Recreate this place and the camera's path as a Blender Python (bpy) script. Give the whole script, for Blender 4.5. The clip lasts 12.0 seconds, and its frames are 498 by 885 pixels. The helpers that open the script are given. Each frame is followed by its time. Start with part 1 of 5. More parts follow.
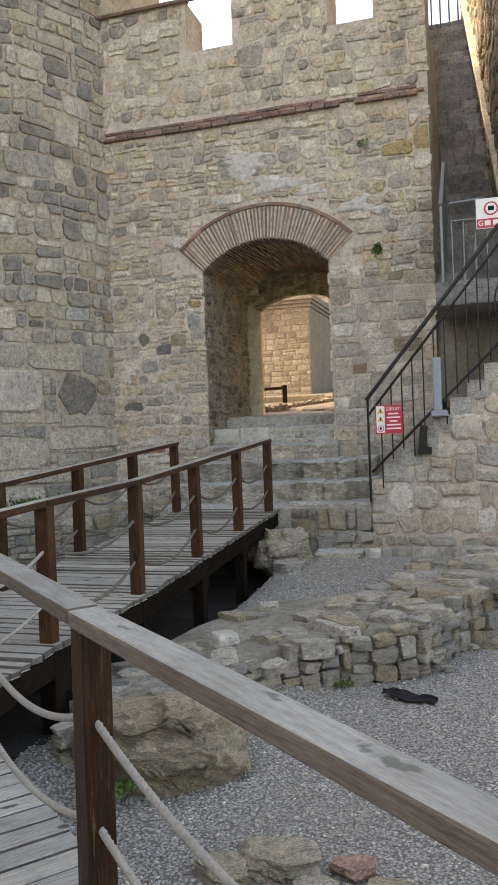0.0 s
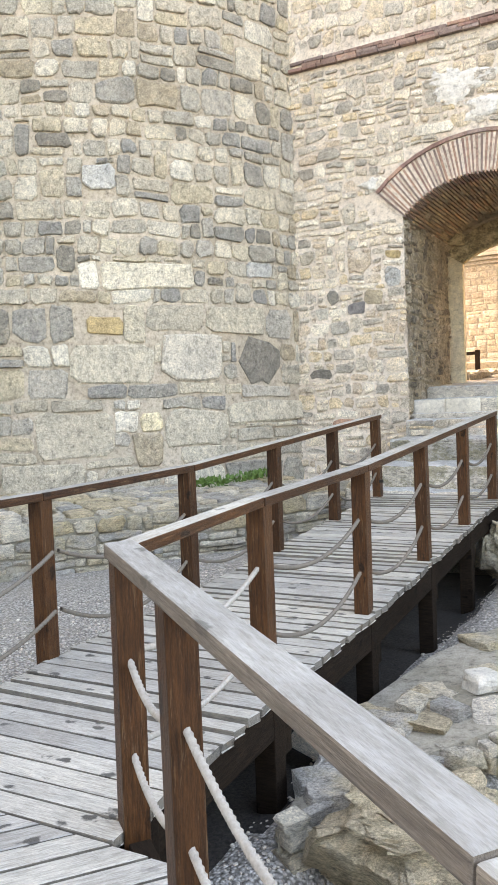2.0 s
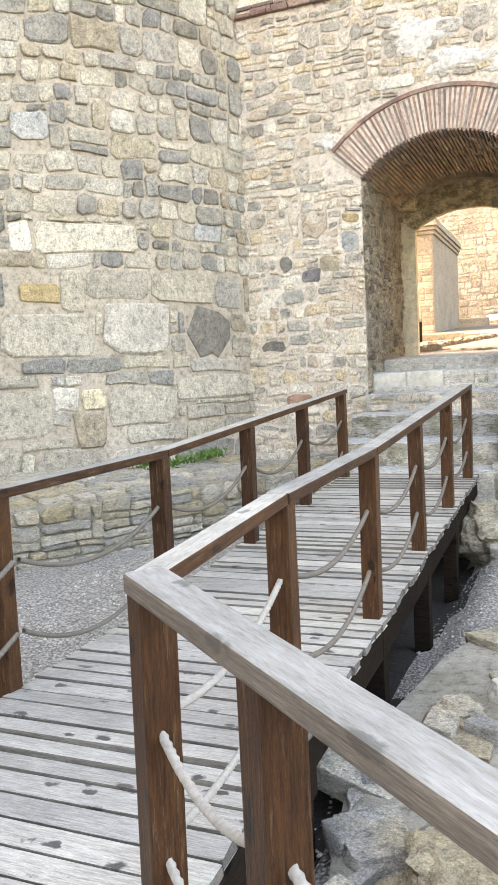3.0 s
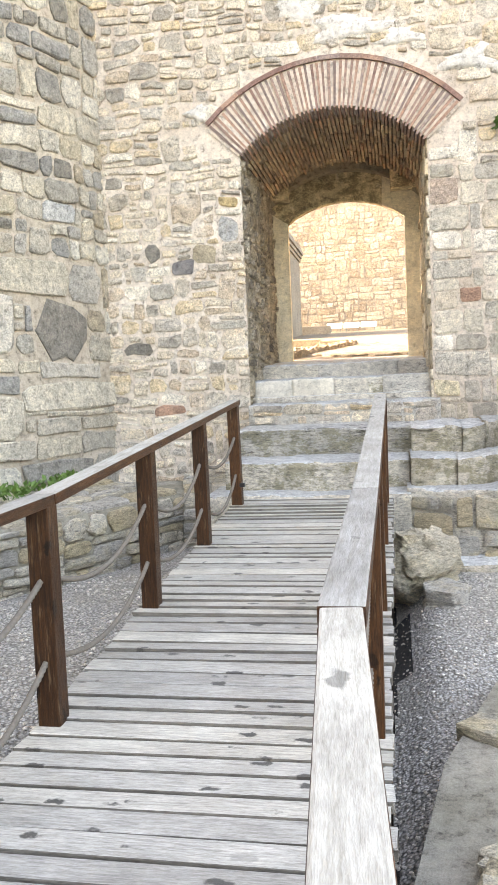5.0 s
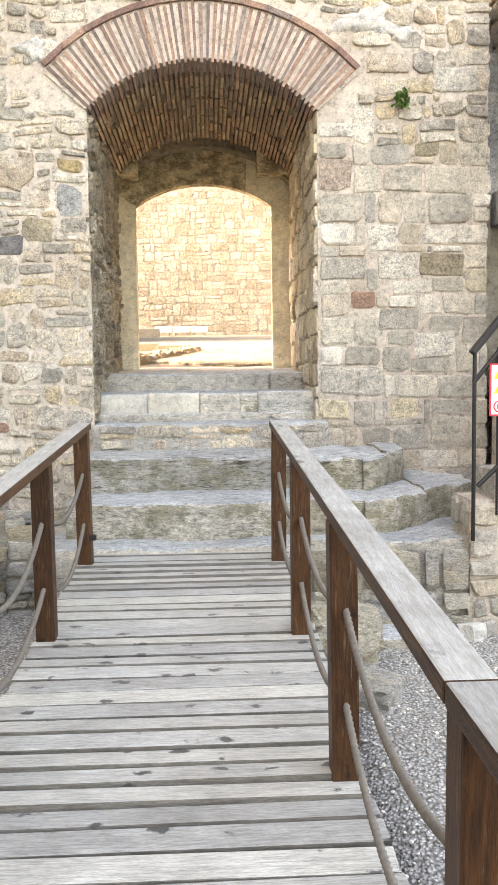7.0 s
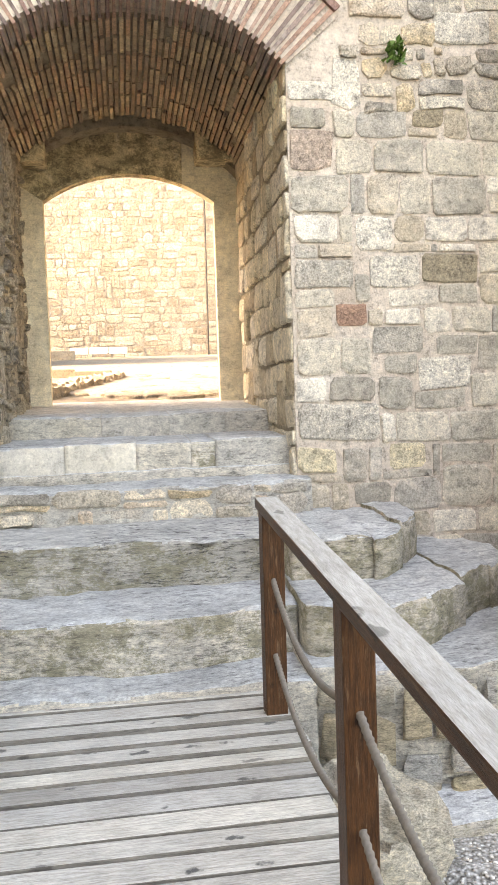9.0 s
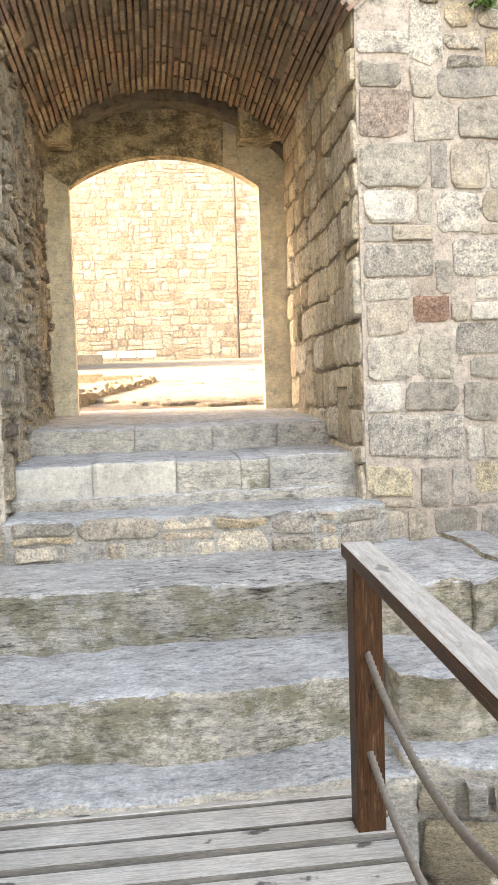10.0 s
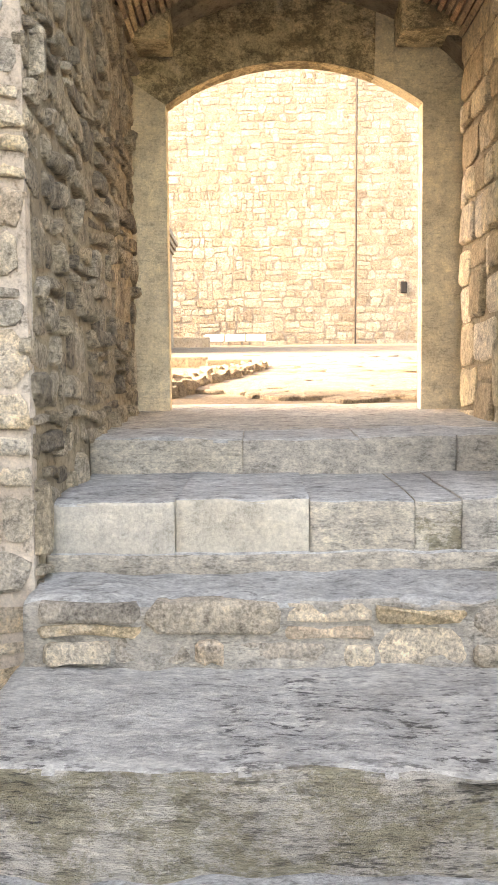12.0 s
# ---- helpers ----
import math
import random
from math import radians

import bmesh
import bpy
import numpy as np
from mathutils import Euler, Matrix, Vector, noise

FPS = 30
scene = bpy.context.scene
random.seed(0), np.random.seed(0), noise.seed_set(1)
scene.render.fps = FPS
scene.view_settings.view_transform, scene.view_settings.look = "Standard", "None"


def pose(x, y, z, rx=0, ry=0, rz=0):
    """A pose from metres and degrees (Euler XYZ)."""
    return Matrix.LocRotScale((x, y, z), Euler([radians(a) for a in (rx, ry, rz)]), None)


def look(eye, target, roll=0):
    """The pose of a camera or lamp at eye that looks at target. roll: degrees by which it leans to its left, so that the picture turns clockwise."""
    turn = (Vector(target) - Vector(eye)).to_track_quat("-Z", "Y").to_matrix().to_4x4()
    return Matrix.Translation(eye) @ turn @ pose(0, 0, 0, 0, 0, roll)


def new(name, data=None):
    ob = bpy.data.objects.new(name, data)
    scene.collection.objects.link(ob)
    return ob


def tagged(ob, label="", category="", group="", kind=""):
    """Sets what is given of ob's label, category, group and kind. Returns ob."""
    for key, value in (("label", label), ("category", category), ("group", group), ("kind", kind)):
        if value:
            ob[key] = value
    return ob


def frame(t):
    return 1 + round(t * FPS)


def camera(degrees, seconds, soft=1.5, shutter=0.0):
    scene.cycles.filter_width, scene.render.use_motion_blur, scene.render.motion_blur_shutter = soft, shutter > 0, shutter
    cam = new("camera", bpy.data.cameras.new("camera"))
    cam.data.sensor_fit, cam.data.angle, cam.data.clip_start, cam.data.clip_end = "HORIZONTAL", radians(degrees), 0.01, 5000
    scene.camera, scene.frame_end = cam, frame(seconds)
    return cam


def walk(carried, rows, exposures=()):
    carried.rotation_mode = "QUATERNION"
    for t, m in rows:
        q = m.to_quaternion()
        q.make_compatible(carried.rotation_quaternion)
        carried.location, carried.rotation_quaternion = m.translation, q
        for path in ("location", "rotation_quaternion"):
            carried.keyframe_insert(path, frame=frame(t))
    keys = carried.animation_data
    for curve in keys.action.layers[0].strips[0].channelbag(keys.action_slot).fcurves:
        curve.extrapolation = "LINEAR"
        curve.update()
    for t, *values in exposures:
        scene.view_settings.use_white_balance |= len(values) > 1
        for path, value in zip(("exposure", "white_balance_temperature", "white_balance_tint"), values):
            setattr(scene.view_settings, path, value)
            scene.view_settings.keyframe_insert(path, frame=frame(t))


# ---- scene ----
cam = camera(34.6, 12.0)
PATH = [
    (0, (0.169, 0.285, 1.242), (-0.422, 2.195, 1.22), -2.2),
    (0.5, (-0.035, 0.6, 1.223), (-0.818, 2.44, 1.192), -2.2),
    (1, (-0.29, 0.904, 1.268), (-1.213, 2.678, 1.239), -2.2),
    (1.5, (-0.568, 1.194, 1.27), (-1.572, 2.924, 1.234), -2.5),
    (2, (-0.852, 1.47, 1.276), (-1.804, 3.226, 1.195), -2.2),
    (2.5, (-1.234, 1.708, 1.291), (-2.083, 3.515, 1.167), -2.2),
    (2.7, (-1.354, 1.802, 1.291), (-2.168, 3.624, 1.152), -2.4),
    (4.3, (-2.19, 2.71, 1.253), (-2.795, 4.608, 1.08), -3.5),
    (4.5, (-2.279, 2.846, 1.235), (-2.823, 4.764, 1.066), -3.5),
    (5, (-2.466, 3.167, 1.317), (-2.827, 5.129, 1.167), -2.5),
    (5.5, (-2.641, 3.512, 1.358), (-2.826, 5.498, 1.212), -1.8),
    (6, (-2.781, 3.908, 1.38), (-2.841, 5.902, 1.242), -1.4),
    (6.5, (-2.876, 4.347, 1.42), (-2.854, 6.342, 1.284), -0.6),
    (7, (-3.02, 4.777, 1.428), (-2.921, 6.769, 1.274), -0.7),
    (7.5, (-3.095, 5.218, 1.418), (-2.911, 7.203, 1.265), -0.7),
    (7.7, (-3.114, 5.414, 1.444), (-2.892, 7.396, 1.3), -0.5),
    (9.3, (-3.161, 6.857, 1.615), (-2.856, 8.831, 1.509), -2.0),
    (9.5, (-3.16, 7.018, 1.62), (-2.889, 8.997, 1.52), -1.9),
    (10, (-3.223, 7.439, 1.642), (-2.985, 9.422, 1.539), -2.0),
    (10.5, (-3.25, 7.845, 1.646), (-3.042, 9.831, 1.534), -1.9),
    (11, (-3.238, 8.298, 1.692), (-3.061, 10.286, 1.567), -1.4),
    (11.5, (-3.253, 8.768, 1.679), (-3.133, 10.76, 1.539), -1.1),
    (12, (-3.275, 9.167, 1.7), (-3.298, 11.163, 1.569), -0.5),
]
EXPOSURES = [(0.0, 2.49, 9200, 18), (0.5, 2.60, 9200, 18), (1.0, 2.99, 9300, 19), (1.5, 3.66, 9200, 19), (2.0, 3.76, 9100, 19), (2.5, 3.84, 9200, 19), (4.5, 4.01, 9400, 20), (7.5, 4.07, 9800, 20), (9.5, 4.16, 9800, 20), (12.0, 4.14, 10400, 23)]
walk(cam, [(t, look(eye, target, roll)) for t, eye, target, roll in PATH], EXPOSURES)

# ---- light ----
SUN_ELEV, SUN_ROT = radians(24), radians(-94)
world = bpy.data.worlds.new("sky")
scene.world = world
world.use_nodes = True
wn = world.node_tree
sky = wn.nodes.new("ShaderNodeTexSky")
sky.sky_type = "NISHITA"
sky.sun_disc = False
sky.sun_elevation = SUN_ELEV
sky.sun_rotation = SUN_ROT
sky.dust_density = 3.0
wn.links.new(sky.outputs[0], wn.nodes["Background"].inputs[0])
wn.nodes["Background"].inputs[1].default_value = 0.15
sun_data = bpy.data.lights.new("sun", "SUN")
sun_data.energy = 1.5
sun_data.angle = radians(0.5)
sun_data.color = (1.0, 0.945, 0.84)
sun = new("sun", sun_data)
sun_way = Vector((math.sin(SUN_ROT) * math.cos(SUN_ELEV), math.cos(SUN_ROT) * math.cos(SUN_ELEV), math.sin(SUN_ELEV)))
sun.matrix_world = look(Vector((0, 0, 30)), Vector((0, 0, 30)) - sun_way)

# ---- materials ----


def shader(name):
    m = bpy.data.materials.new(name)
    m.use_nodes = True
    nt = m.node_tree
    return m, nt, nt.nodes["Principled BSDF"]


def node(nt, kind, links=(), **values):
    n = nt.nodes.new("ShaderNode" + kind)
    for k, v in values.items():
        n.inputs[k.replace("_", " ")].default_value = v
    for k, s in links:
        nt.links.new(s, n.inputs[k])
    return n


def ramp(nt, source, stops, hard=False):
    n = nt.nodes.new("ShaderNodeValToRGB")
    if hard:
        n.color_ramp.interpolation = "CONSTANT"
    els = n.color_ramp.elements
    while len(els) < len(stops):
        els.new(0.5)
    for e, (p, c) in zip(els, stops):
        e.position, e.color = p, (*c, 1)
    nt.links.new(source, n.inputs[0])
    return n.outputs[0]


def mix(nt, a, b, fac, kind="MIX"):
    n = nt.nodes.new("ShaderNodeMix")
    n.data_type, n.blend_type = "RGBA", kind
    for i, v in ((0, fac), (6, a), (7, b)):
        if isinstance(v, (int, float)):
            n.inputs[i].default_value = v
        elif isinstance(v, tuple):
            n.inputs[i].default_value = (*v, 1)
        else:
            nt.links.new(v, n.inputs[i])
    return n.outputs[2]


def place_of(nt, scale=(1, 1, 1), local=False):
    if local:
        src = nt.nodes.new("ShaderNodeTexCoord").outputs["Object"]
    else:
        src = nt.nodes.new("ShaderNodeNewGeometry").outputs["Position"]
    mp = node(nt, "Mapping", [("Vector", src)], Scale=scale)
    return mp.outputs[0]


def noise_at(nt, vec, scale, detail=4.0, rough=0.6):
    return node(nt, "TexNoise", [("Vector", vec)], Scale=scale, Detail=detail, Roughness=rough).outputs["Fac"]


def bump(nt, bsdf, height, dist, strength=1.0, under=None):
    b = node(nt, "Bump", [("Height", height)], Distance=dist, Strength=strength)
    if under:
        nt.links.new(under, b.inputs["Normal"])
    nt.links.new(b.outputs[0], bsdf.inputs["Normal"])
    return b.outputs[0]


def stone_mat(name, palette, island, relief=0.012, streak=(1, 1, 1), stain=0.35, rough=0.92, pits=0.0, grain=0.8, wash=None, lichen=None):
    """Weathered building stone: one tone a block, mottling, bedding lines, lichen and pits."""
    m, nt, b = shader(name)
    if island:
        rnd = nt.nodes.new("ShaderNodeNewGeometry").outputs["Random Per Island"]
    else:
        rnd = nt.nodes.new("ShaderNodeObjectInfo").outputs["Random"]
    tone = ramp(nt, rnd, [(i / len(palette), c) for i, c in enumerate(palette)], True)
    pos = place_of(nt)
    bed = place_of(nt, streak)
    big = noise_at(nt, pos, 2.3, 5, 0.65)
    mid = noise_at(nt, bed, 13, 8, 0.78)
    chips = noise_at(nt, bed, 34, 6, 0.8)
    fine = noise_at(nt, bed, 85, 5, 0.75)
    c = mix(nt, tone, ramp(nt, big, [(0.3, (0.72, 0.70, 0.67)), (0.7, (1.2, 1.18, 1.14))]), 0.8, "MULTIPLY")
    if wash:
        film_ = noise_at(nt, place_of(nt, (1, 1, 1.5)), 1.7, 9, 0.72)
        c = mix(nt, c, wash[:3], mix(nt, (0, 0, 0), ramp(nt, film_, [(0.5, (0, 0, 0)), (0.62, (1, 1, 1))]), wash[3]), "MIX")
    if lichen:
        crust = noise_at(nt, place_of(nt, (1, 1, 1.3)), 4.6, 12, 0.86)
        c = mix(nt, c, lichen[:3], mix(nt, (0, 0, 0), ramp(nt, crust, [(0.47, (0, 0, 0)), (0.54, (1, 1, 1))]), lichen[3]), "MIX")
    c = mix(nt, c, ramp(nt, mid, [(0.33, (0.24, 0.23, 0.215)), (0.45, (0.95, 0.95, 0.95)), (0.66, (1.5, 1.48, 1.43))]), grain, "MULTIPLY")
    c = mix(nt, c, ramp(nt, fine, [(0.36, (0.42, 0.41, 0.4)), (0.64, (1.5, 1.5, 1.5))]), 0.66 if grain > 0.75 else 0.42 if grain > 0.6 else 0.25, "MULTIPLY")
    c = mix(nt, c, ramp(nt, chips, [(0.36, (0.34, 0.32, 0.29)), (0.46, (1.0, 1.0, 1.0)), (0.62, (1.32, 1.31, 1.29))]), 0.66 if grain > 0.75 else 0.5 if grain > 0.6 else 0.2, "MULTIPLY")
    spots = noise_at(nt, pos, 5.5, 6, 0.75)
    c = mix(nt, c, (0.13, 0.115, 0.09), mix(nt, (0, 0, 0), ramp(nt, spots, [(0.58, (0, 0, 0)), (0.72, (1, 1, 1))]), stain), "MIX")
    pale = noise_at(nt, pos, 3.7, 5, 0.8)
    c = mix(nt, c, (0.6, 0.57, 0.5), mix(nt, (0, 0, 0), ramp(nt, pale, [(0.6, (0, 0, 0)), (0.75, (1, 1, 1))]), 0.4), "MIX")
    if pits:
        pv_ = noise_at(nt, place_of(nt, (4.5, 13.0, 24.0)), 3.0, 9, 0.75)
        zone = ramp(nt, noise_at(nt, pos, 1.9, 3, 0.5), [(0.38, (0, 0, 0)), (0.6, (1, 1, 1))])
        dark = mix(nt, (0, 0, 0), ramp(nt, pv_, [(0.53, (0, 0, 0)), (0.60, (1, 1, 1))]), zone)
        c = mix(nt, c, (0.055, 0.05, 0.045), mix(nt, (0, 0, 0), dark, pits))
    nt.links.new(c, b.inputs["Base Color"])
    b.inputs["Roughness"].default_value = rough
    n1 = bump(nt, b, mid, relief * 2.2, 0.9)
    bump(nt, b, fine, relief * 0.7, 0.8, n1)
    return m


def mortar_mat(name, dark, light, relief=0.02):
    m, nt, b = shader(name)
    pos = place_of(nt)
    big, mid, fine = noise_at(nt, pos, 1.6, 5), noise_at(nt, pos, 16, 8, 0.8), noise_at(nt, pos, 90, 4, 0.75)
    c = mix(nt, dark, light, ramp(nt, big, [(0.32, (0, 0, 0)), (0.68, (1, 1, 1))]))
    c = mix(nt, c, ramp(nt, mid, [(0.33, (0.2, 0.185, 0.165)), (0.47, (0.95, 0.95, 0.95)), (0.64, (1.3, 1.3, 1.3))]), 0.85, "MULTIPLY")
    c = mix(nt, c, ramp(nt, fine, [(0.3, (0.65, 0.65, 0.65)), (0.7, (1.1, 1.1, 1.1))]), 0.6, "MULTIPLY")
    nt.links.new(c, b.inputs["Base Color"])
    b.inputs["Roughness"].default_value = 0.95
    n1 = bump(nt, b, mid, relief, 1.0)
    bump(nt, b, fine, relief * 0.4, 0.8, n1)
    return m


def wood_mat(name, dark, light, grain, rough, knots=0.7, wear=None, streaks=0.7, gloss=0.5):
    """Timber with grain along the piece's own x; each piece takes its own tone and offset."""
    m, nt, b = shader(name)
    rnd = nt.nodes.new("ShaderNodeObjectInfo").outputs["Random"]
    obj = nt.nodes.new("ShaderNodeTexCoord").outputs["Object"]
    shift = node(nt, "Vector" + "Math", [(0, obj)])
    shift.operation = "ADD"
    off = node(nt, "CombineXYZ")
    for i, k in enumerate((37.0, 11.0, 23.0)):
        mm = node(nt, "Math", [(0, rnd)])
        mm.operation = "MULTIPLY"
        mm.inputs[1].default_value = k
        nt.links.new(mm.outputs[0], off.inputs[i])
    nt.links.new(off.outputs[0], shift.inputs[1])
    vec = node(nt, "Mapping", [("Vector", shift.outputs[0])], Scale=grain).outputs[0]
    g1, g2 = noise_at(nt, vec, 9, 6, 0.7), noise_at(nt, vec, 38, 4, 0.65)
    blot = noise_at(nt, shift.outputs[0], 3.0, 4, 0.6)
    c = mix(nt, dark, light, ramp(nt, g1, [(0.28, (0, 0, 0)), (0.62, (1, 1, 1))]))
    c = mix(nt, c, ramp(nt, g2, [(0.33, (0.5, 0.47, 0.44)), (0.55, (1.05, 1.05, 1.05))]), streaks, "MULTIPLY")
    c = mix(nt, c, ramp(nt, blot, [(0.3, (0.72, 0.7, 0.68)), (0.7, (1.15, 1.14, 1.12))]), 0.8, "MULTIPLY")
    c = mix(nt, c, ramp(nt, rnd, [(0.0, (0.74, 0.74, 0.75)), (0.5, (0.95, 0.95, 0.95)), (1.0, (1.12, 1.1, 1.06))]), 1.0, "MULTIPLY")
    vk = node(nt, "Mapping", [("Vector", shift.outputs[0])], Scale=(1.7, 3.6, 3.6)).outputs[0]
    swirl = node(nt, "TexNoise", [("Vector", shift.outputs[0])], Scale=26.0, Detail=3.0)
    bent = node(nt, "VectorMath", [(0, swirl.outputs["Color"]), (2, vk)])
    bent.operation = "MULTIPLY_ADD"
    bent.inputs[1].default_value = (0.16, 0.16, 0.16)
    vor = node(nt, "TexVoronoi", [("Vector", bent.outputs[0])], Scale=3.2, Randomness=1.0)
    kn = mix(nt, (0, 0, 0), ramp(nt, vor.outputs["Distance"], [(0.16, (1, 1, 1)), (0.24, (0, 0, 0))]), ramp(nt, vor.outputs["Color"], [(0.44, (0, 0, 0)), (0.48, (1, 1, 1))]))
    c = mix(nt, c, tuple(v * 0.28 for v in dark), mix(nt, (0, 0, 0), kn, knots))
    if wear:
        w = ramp(nt, noise_at(nt, vec, 5, 6, 0.75), [(0.57, (0, 0, 0)), (0.68, (1, 1, 1))])
        c = mix(nt, c, wear, mix(nt, (0, 0, 0), w, 0.6))
    nt.links.new(c, b.inputs["Base Color"])
    b.inputs["Roughness"].default_value = rough
    b.inputs["Specular IOR Level"].default_value = gloss
    n1 = bump(nt, b, g1, 0.004, 0.8)
    bump(nt, b, g2, 0.002, 0.8, n1)
    return m


def plain_mat(name, colour, rough=0.6, metal=0.0, vary=0.35, scale=25):
    m, nt, b = shader(name)
    n = noise_at(nt, place_of(nt), scale, 5, 0.7)
    c = mix(nt, colour, ramp(nt, n, [(0.3, (0.55, 0.52, 0.5)), (0.7, (1.2, 1.2, 1.2))]), vary * 2, "MULTIPLY")
    nt.links.new(c, b.inputs["Base Color"])
    b.inputs["Roughness"].default_value = rough
    b.inputs["Metallic"].default_value = metal
    bump(nt, b, n, 0.002, 0.5)
    return m


TOWER = [(0.47, 0.43, 0.35), (0.36, 0.34, 0.295), (0.50, 0.455, 0.365), (0.29, 0.28, 0.255), (0.42, 0.385, 0.32), (0.53, 0.49, 0.41), (0.27, 0.265, 0.25), (0.46, 0.405, 0.305), (0.39, 0.37, 0.33), (0.56, 0.53, 0.46), (0.24, 0.225, 0.195), (0.43, 0.40, 0.34), (0.37, 0.315, 0.235)]
GATE = [(0.63, 0.55, 0.44), (0.48, 0.43, 0.355), (0.70, 0.63, 0.52), (0.58, 0.485, 0.365), (0.42, 0.385, 0.33), (0.65, 0.57, 0.46), (0.53, 0.435, 0.335), (0.72, 0.665, 0.57), (0.45, 0.41, 0.355), (0.59, 0.48, 0.33), (0.36, 0.33, 0.285), (0.66, 0.59, 0.48), (0.60, 0.53, 0.425)]
ASHLAR = [(0.52, 0.48, 0.40), (0.42, 0.39, 0.33), (0.58, 0.53, 0.44), (0.36, 0.33, 0.28), (0.52, 0.45, 0.36), (0.66, 0.62, 0.54), (0.46, 0.40, 0.31), (0.40, 0.375, 0.33)]
BRICK = [(0.215, 0.14, 0.115), (0.26, 0.175, 0.145), (0.18, 0.13, 0.115), (0.30, 0.185, 0.14), (0.24, 0.18, 0.16), (0.21, 0.125, 0.105)]
RUIN = [(0.52, 0.47, 0.37), (0.44, 0.41, 0.34), (0.56, 0.52, 0.43), (0.47, 0.40, 0.28), (0.40, 0.39, 0.36), (0.60, 0.56, 0.48), (0.46, 0.44, 0.40)]
FAR = [(0.265, 0.235, 0.19), (0.24, 0.21, 0.165), (0.295, 0.27, 0.225), (0.21, 0.18, 0.14), (0.27, 0.24, 0.20), (0.19, 0.16, 0.125), (0.28, 0.255, 0.21), (0.25, 0.22, 0.175)]
PEBBLE = [(0.44, 0.42, 0.38), (0.39, 0.375, 0.34), (0.48, 0.46, 0.42), (0.36, 0.345, 0.315), (0.43, 0.395, 0.345), (0.51, 0.49, 0.45)]

m_tower = stone_mat("tower_stone", TOWER, False, 0.022, wash=(0.50, 0.45, 0.37, 0.3))
m_tower_i = stone_mat("tower_stone_rest", TOWER, True, 0.022, wash=(0.50, 0.45, 0.37, 0.3))
m_gate = stone_mat("gate_stone", GATE, False, 0.022, wash=(0.74, 0.68, 0.59, 0.5))
m_gate_i = stone_mat("gate_stone_rest", GATE, True, 0.022, wash=(0.74, 0.68, 0.59, 0.5))
m_ashlar = stone_mat("dressed_stone", ASHLAR, False, 0.014, grain=0.65, wash=(0.66, 0.585, 0.485, 0.5))
m_ashlar_i = stone_mat("dressed_stone_rest", ASHLAR, True, 0.014, grain=0.65, wash=(0.66, 0.585, 0.485, 0.5))
m_ruin = stone_mat("ruin_stone", RUIN, False, 0.026, (1, 1, 2.8), wash=(0.50, 0.41, 0.24, 0.55))
m_ruin_i = stone_mat("ruin_stone_rest", RUIN, True, 0.026, (1, 1, 2.8), wash=(0.50, 0.41, 0.24, 0.55))
m_step = stone_mat("step_stone", [(0.58, 0.55, 0.485), (0.51, 0.49, 0.445), (0.61, 0.575, 0.50), (0.54, 0.525, 0.48)], False, 0.022, (1, 1, 1.6), 0.4, 0.92, 0.6, 0.72)
m_riser = stone_mat("riser_stone", [(0.58, 0.54, 0.44), (0.52, 0.48, 0.39), (0.62, 0.59, 0.52), (0.55, 0.50, 0.41)], False, 0.018, (0.7, 0.7, 2.2), 0.45, 0.92, 0.65, 0.72, wash=(0.66, 0.60, 0.52, 0.5), lichen=(0.23, 0.205, 0.115, 0.75))
# bluish because skylight on the upward faces is put into this colour
m_sky_tread = stone_mat("skylit_tread_stone", [(0.575, 0.60, 0.605), (0.53, 0.555, 0.56), (0.61, 0.63, 0.63)], False, 0.024, (0.7, 1.2, 1), 0.3, 0.75, 0.6, 0.7)
m_slab = stone_mat("lichened_slab", [(0.54, 0.525, 0.48), (0.56, 0.54, 0.49)], False, 0.03, (0.5, 0.5, 4.0), 0.5, 0.92, 0.85, 0.72, lichen=(0.24, 0.215, 0.12, 0.7))
m_pitted = stone_mat("pitted_tread_stone", [(0.58, 0.59, 0.575), (0.55, 0.56, 0.55)], False, 0.03, (0.5, 1.4, 1), 0.3, 0.8, 0.9, 0.7)
m_pale = stone_mat("pale_step_block", [(0.60, 0.57, 0.49), (0.56, 0.54, 0.48)], False, 0.012, (1, 1, 1), 0.25, grain=0.5)
m_plaster = mortar_mat("old_lime_plaster", (0.56, 0.53, 0.47), (0.74, 0.71, 0.65))
# stair stone with the shade of the narrow flight put into its colour
m_shaded_step = stone_mat("shaded_stair_stone", [(0.30, 0.295, 0.285), (0.22, 0.22, 0.22), (0.36, 0.35, 0.33), (0.26, 0.255, 0.25)], False, 0.012)
m_ochre = stone_mat("ochre_jamb_stone", [(0.68, 0.585, 0.42), (0.58, 0.50, 0.37), (0.75, 0.66, 0.50), (0.47, 0.38, 0.26), (0.70, 0.63, 0.51)], False, 0.02, (1, 1, 1), 0.5, 0.92, 0.3, 0.74, (0.60, 0.52, 0.37, 0.4))
m_ochre_i = stone_mat("ochre_jamb_stone_rest", [(0.68, 0.585, 0.42), (0.58, 0.50, 0.37), (0.75, 0.66, 0.50), (0.47, 0.38, 0.26)], True, 0.02, (1, 1, 1), 0.5, 0.92, 0.3, 0.74, (0.60, 0.52, 0.37, 0.4))
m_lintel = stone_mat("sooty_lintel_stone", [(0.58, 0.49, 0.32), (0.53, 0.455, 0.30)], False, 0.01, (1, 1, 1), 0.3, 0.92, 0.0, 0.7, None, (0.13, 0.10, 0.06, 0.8))
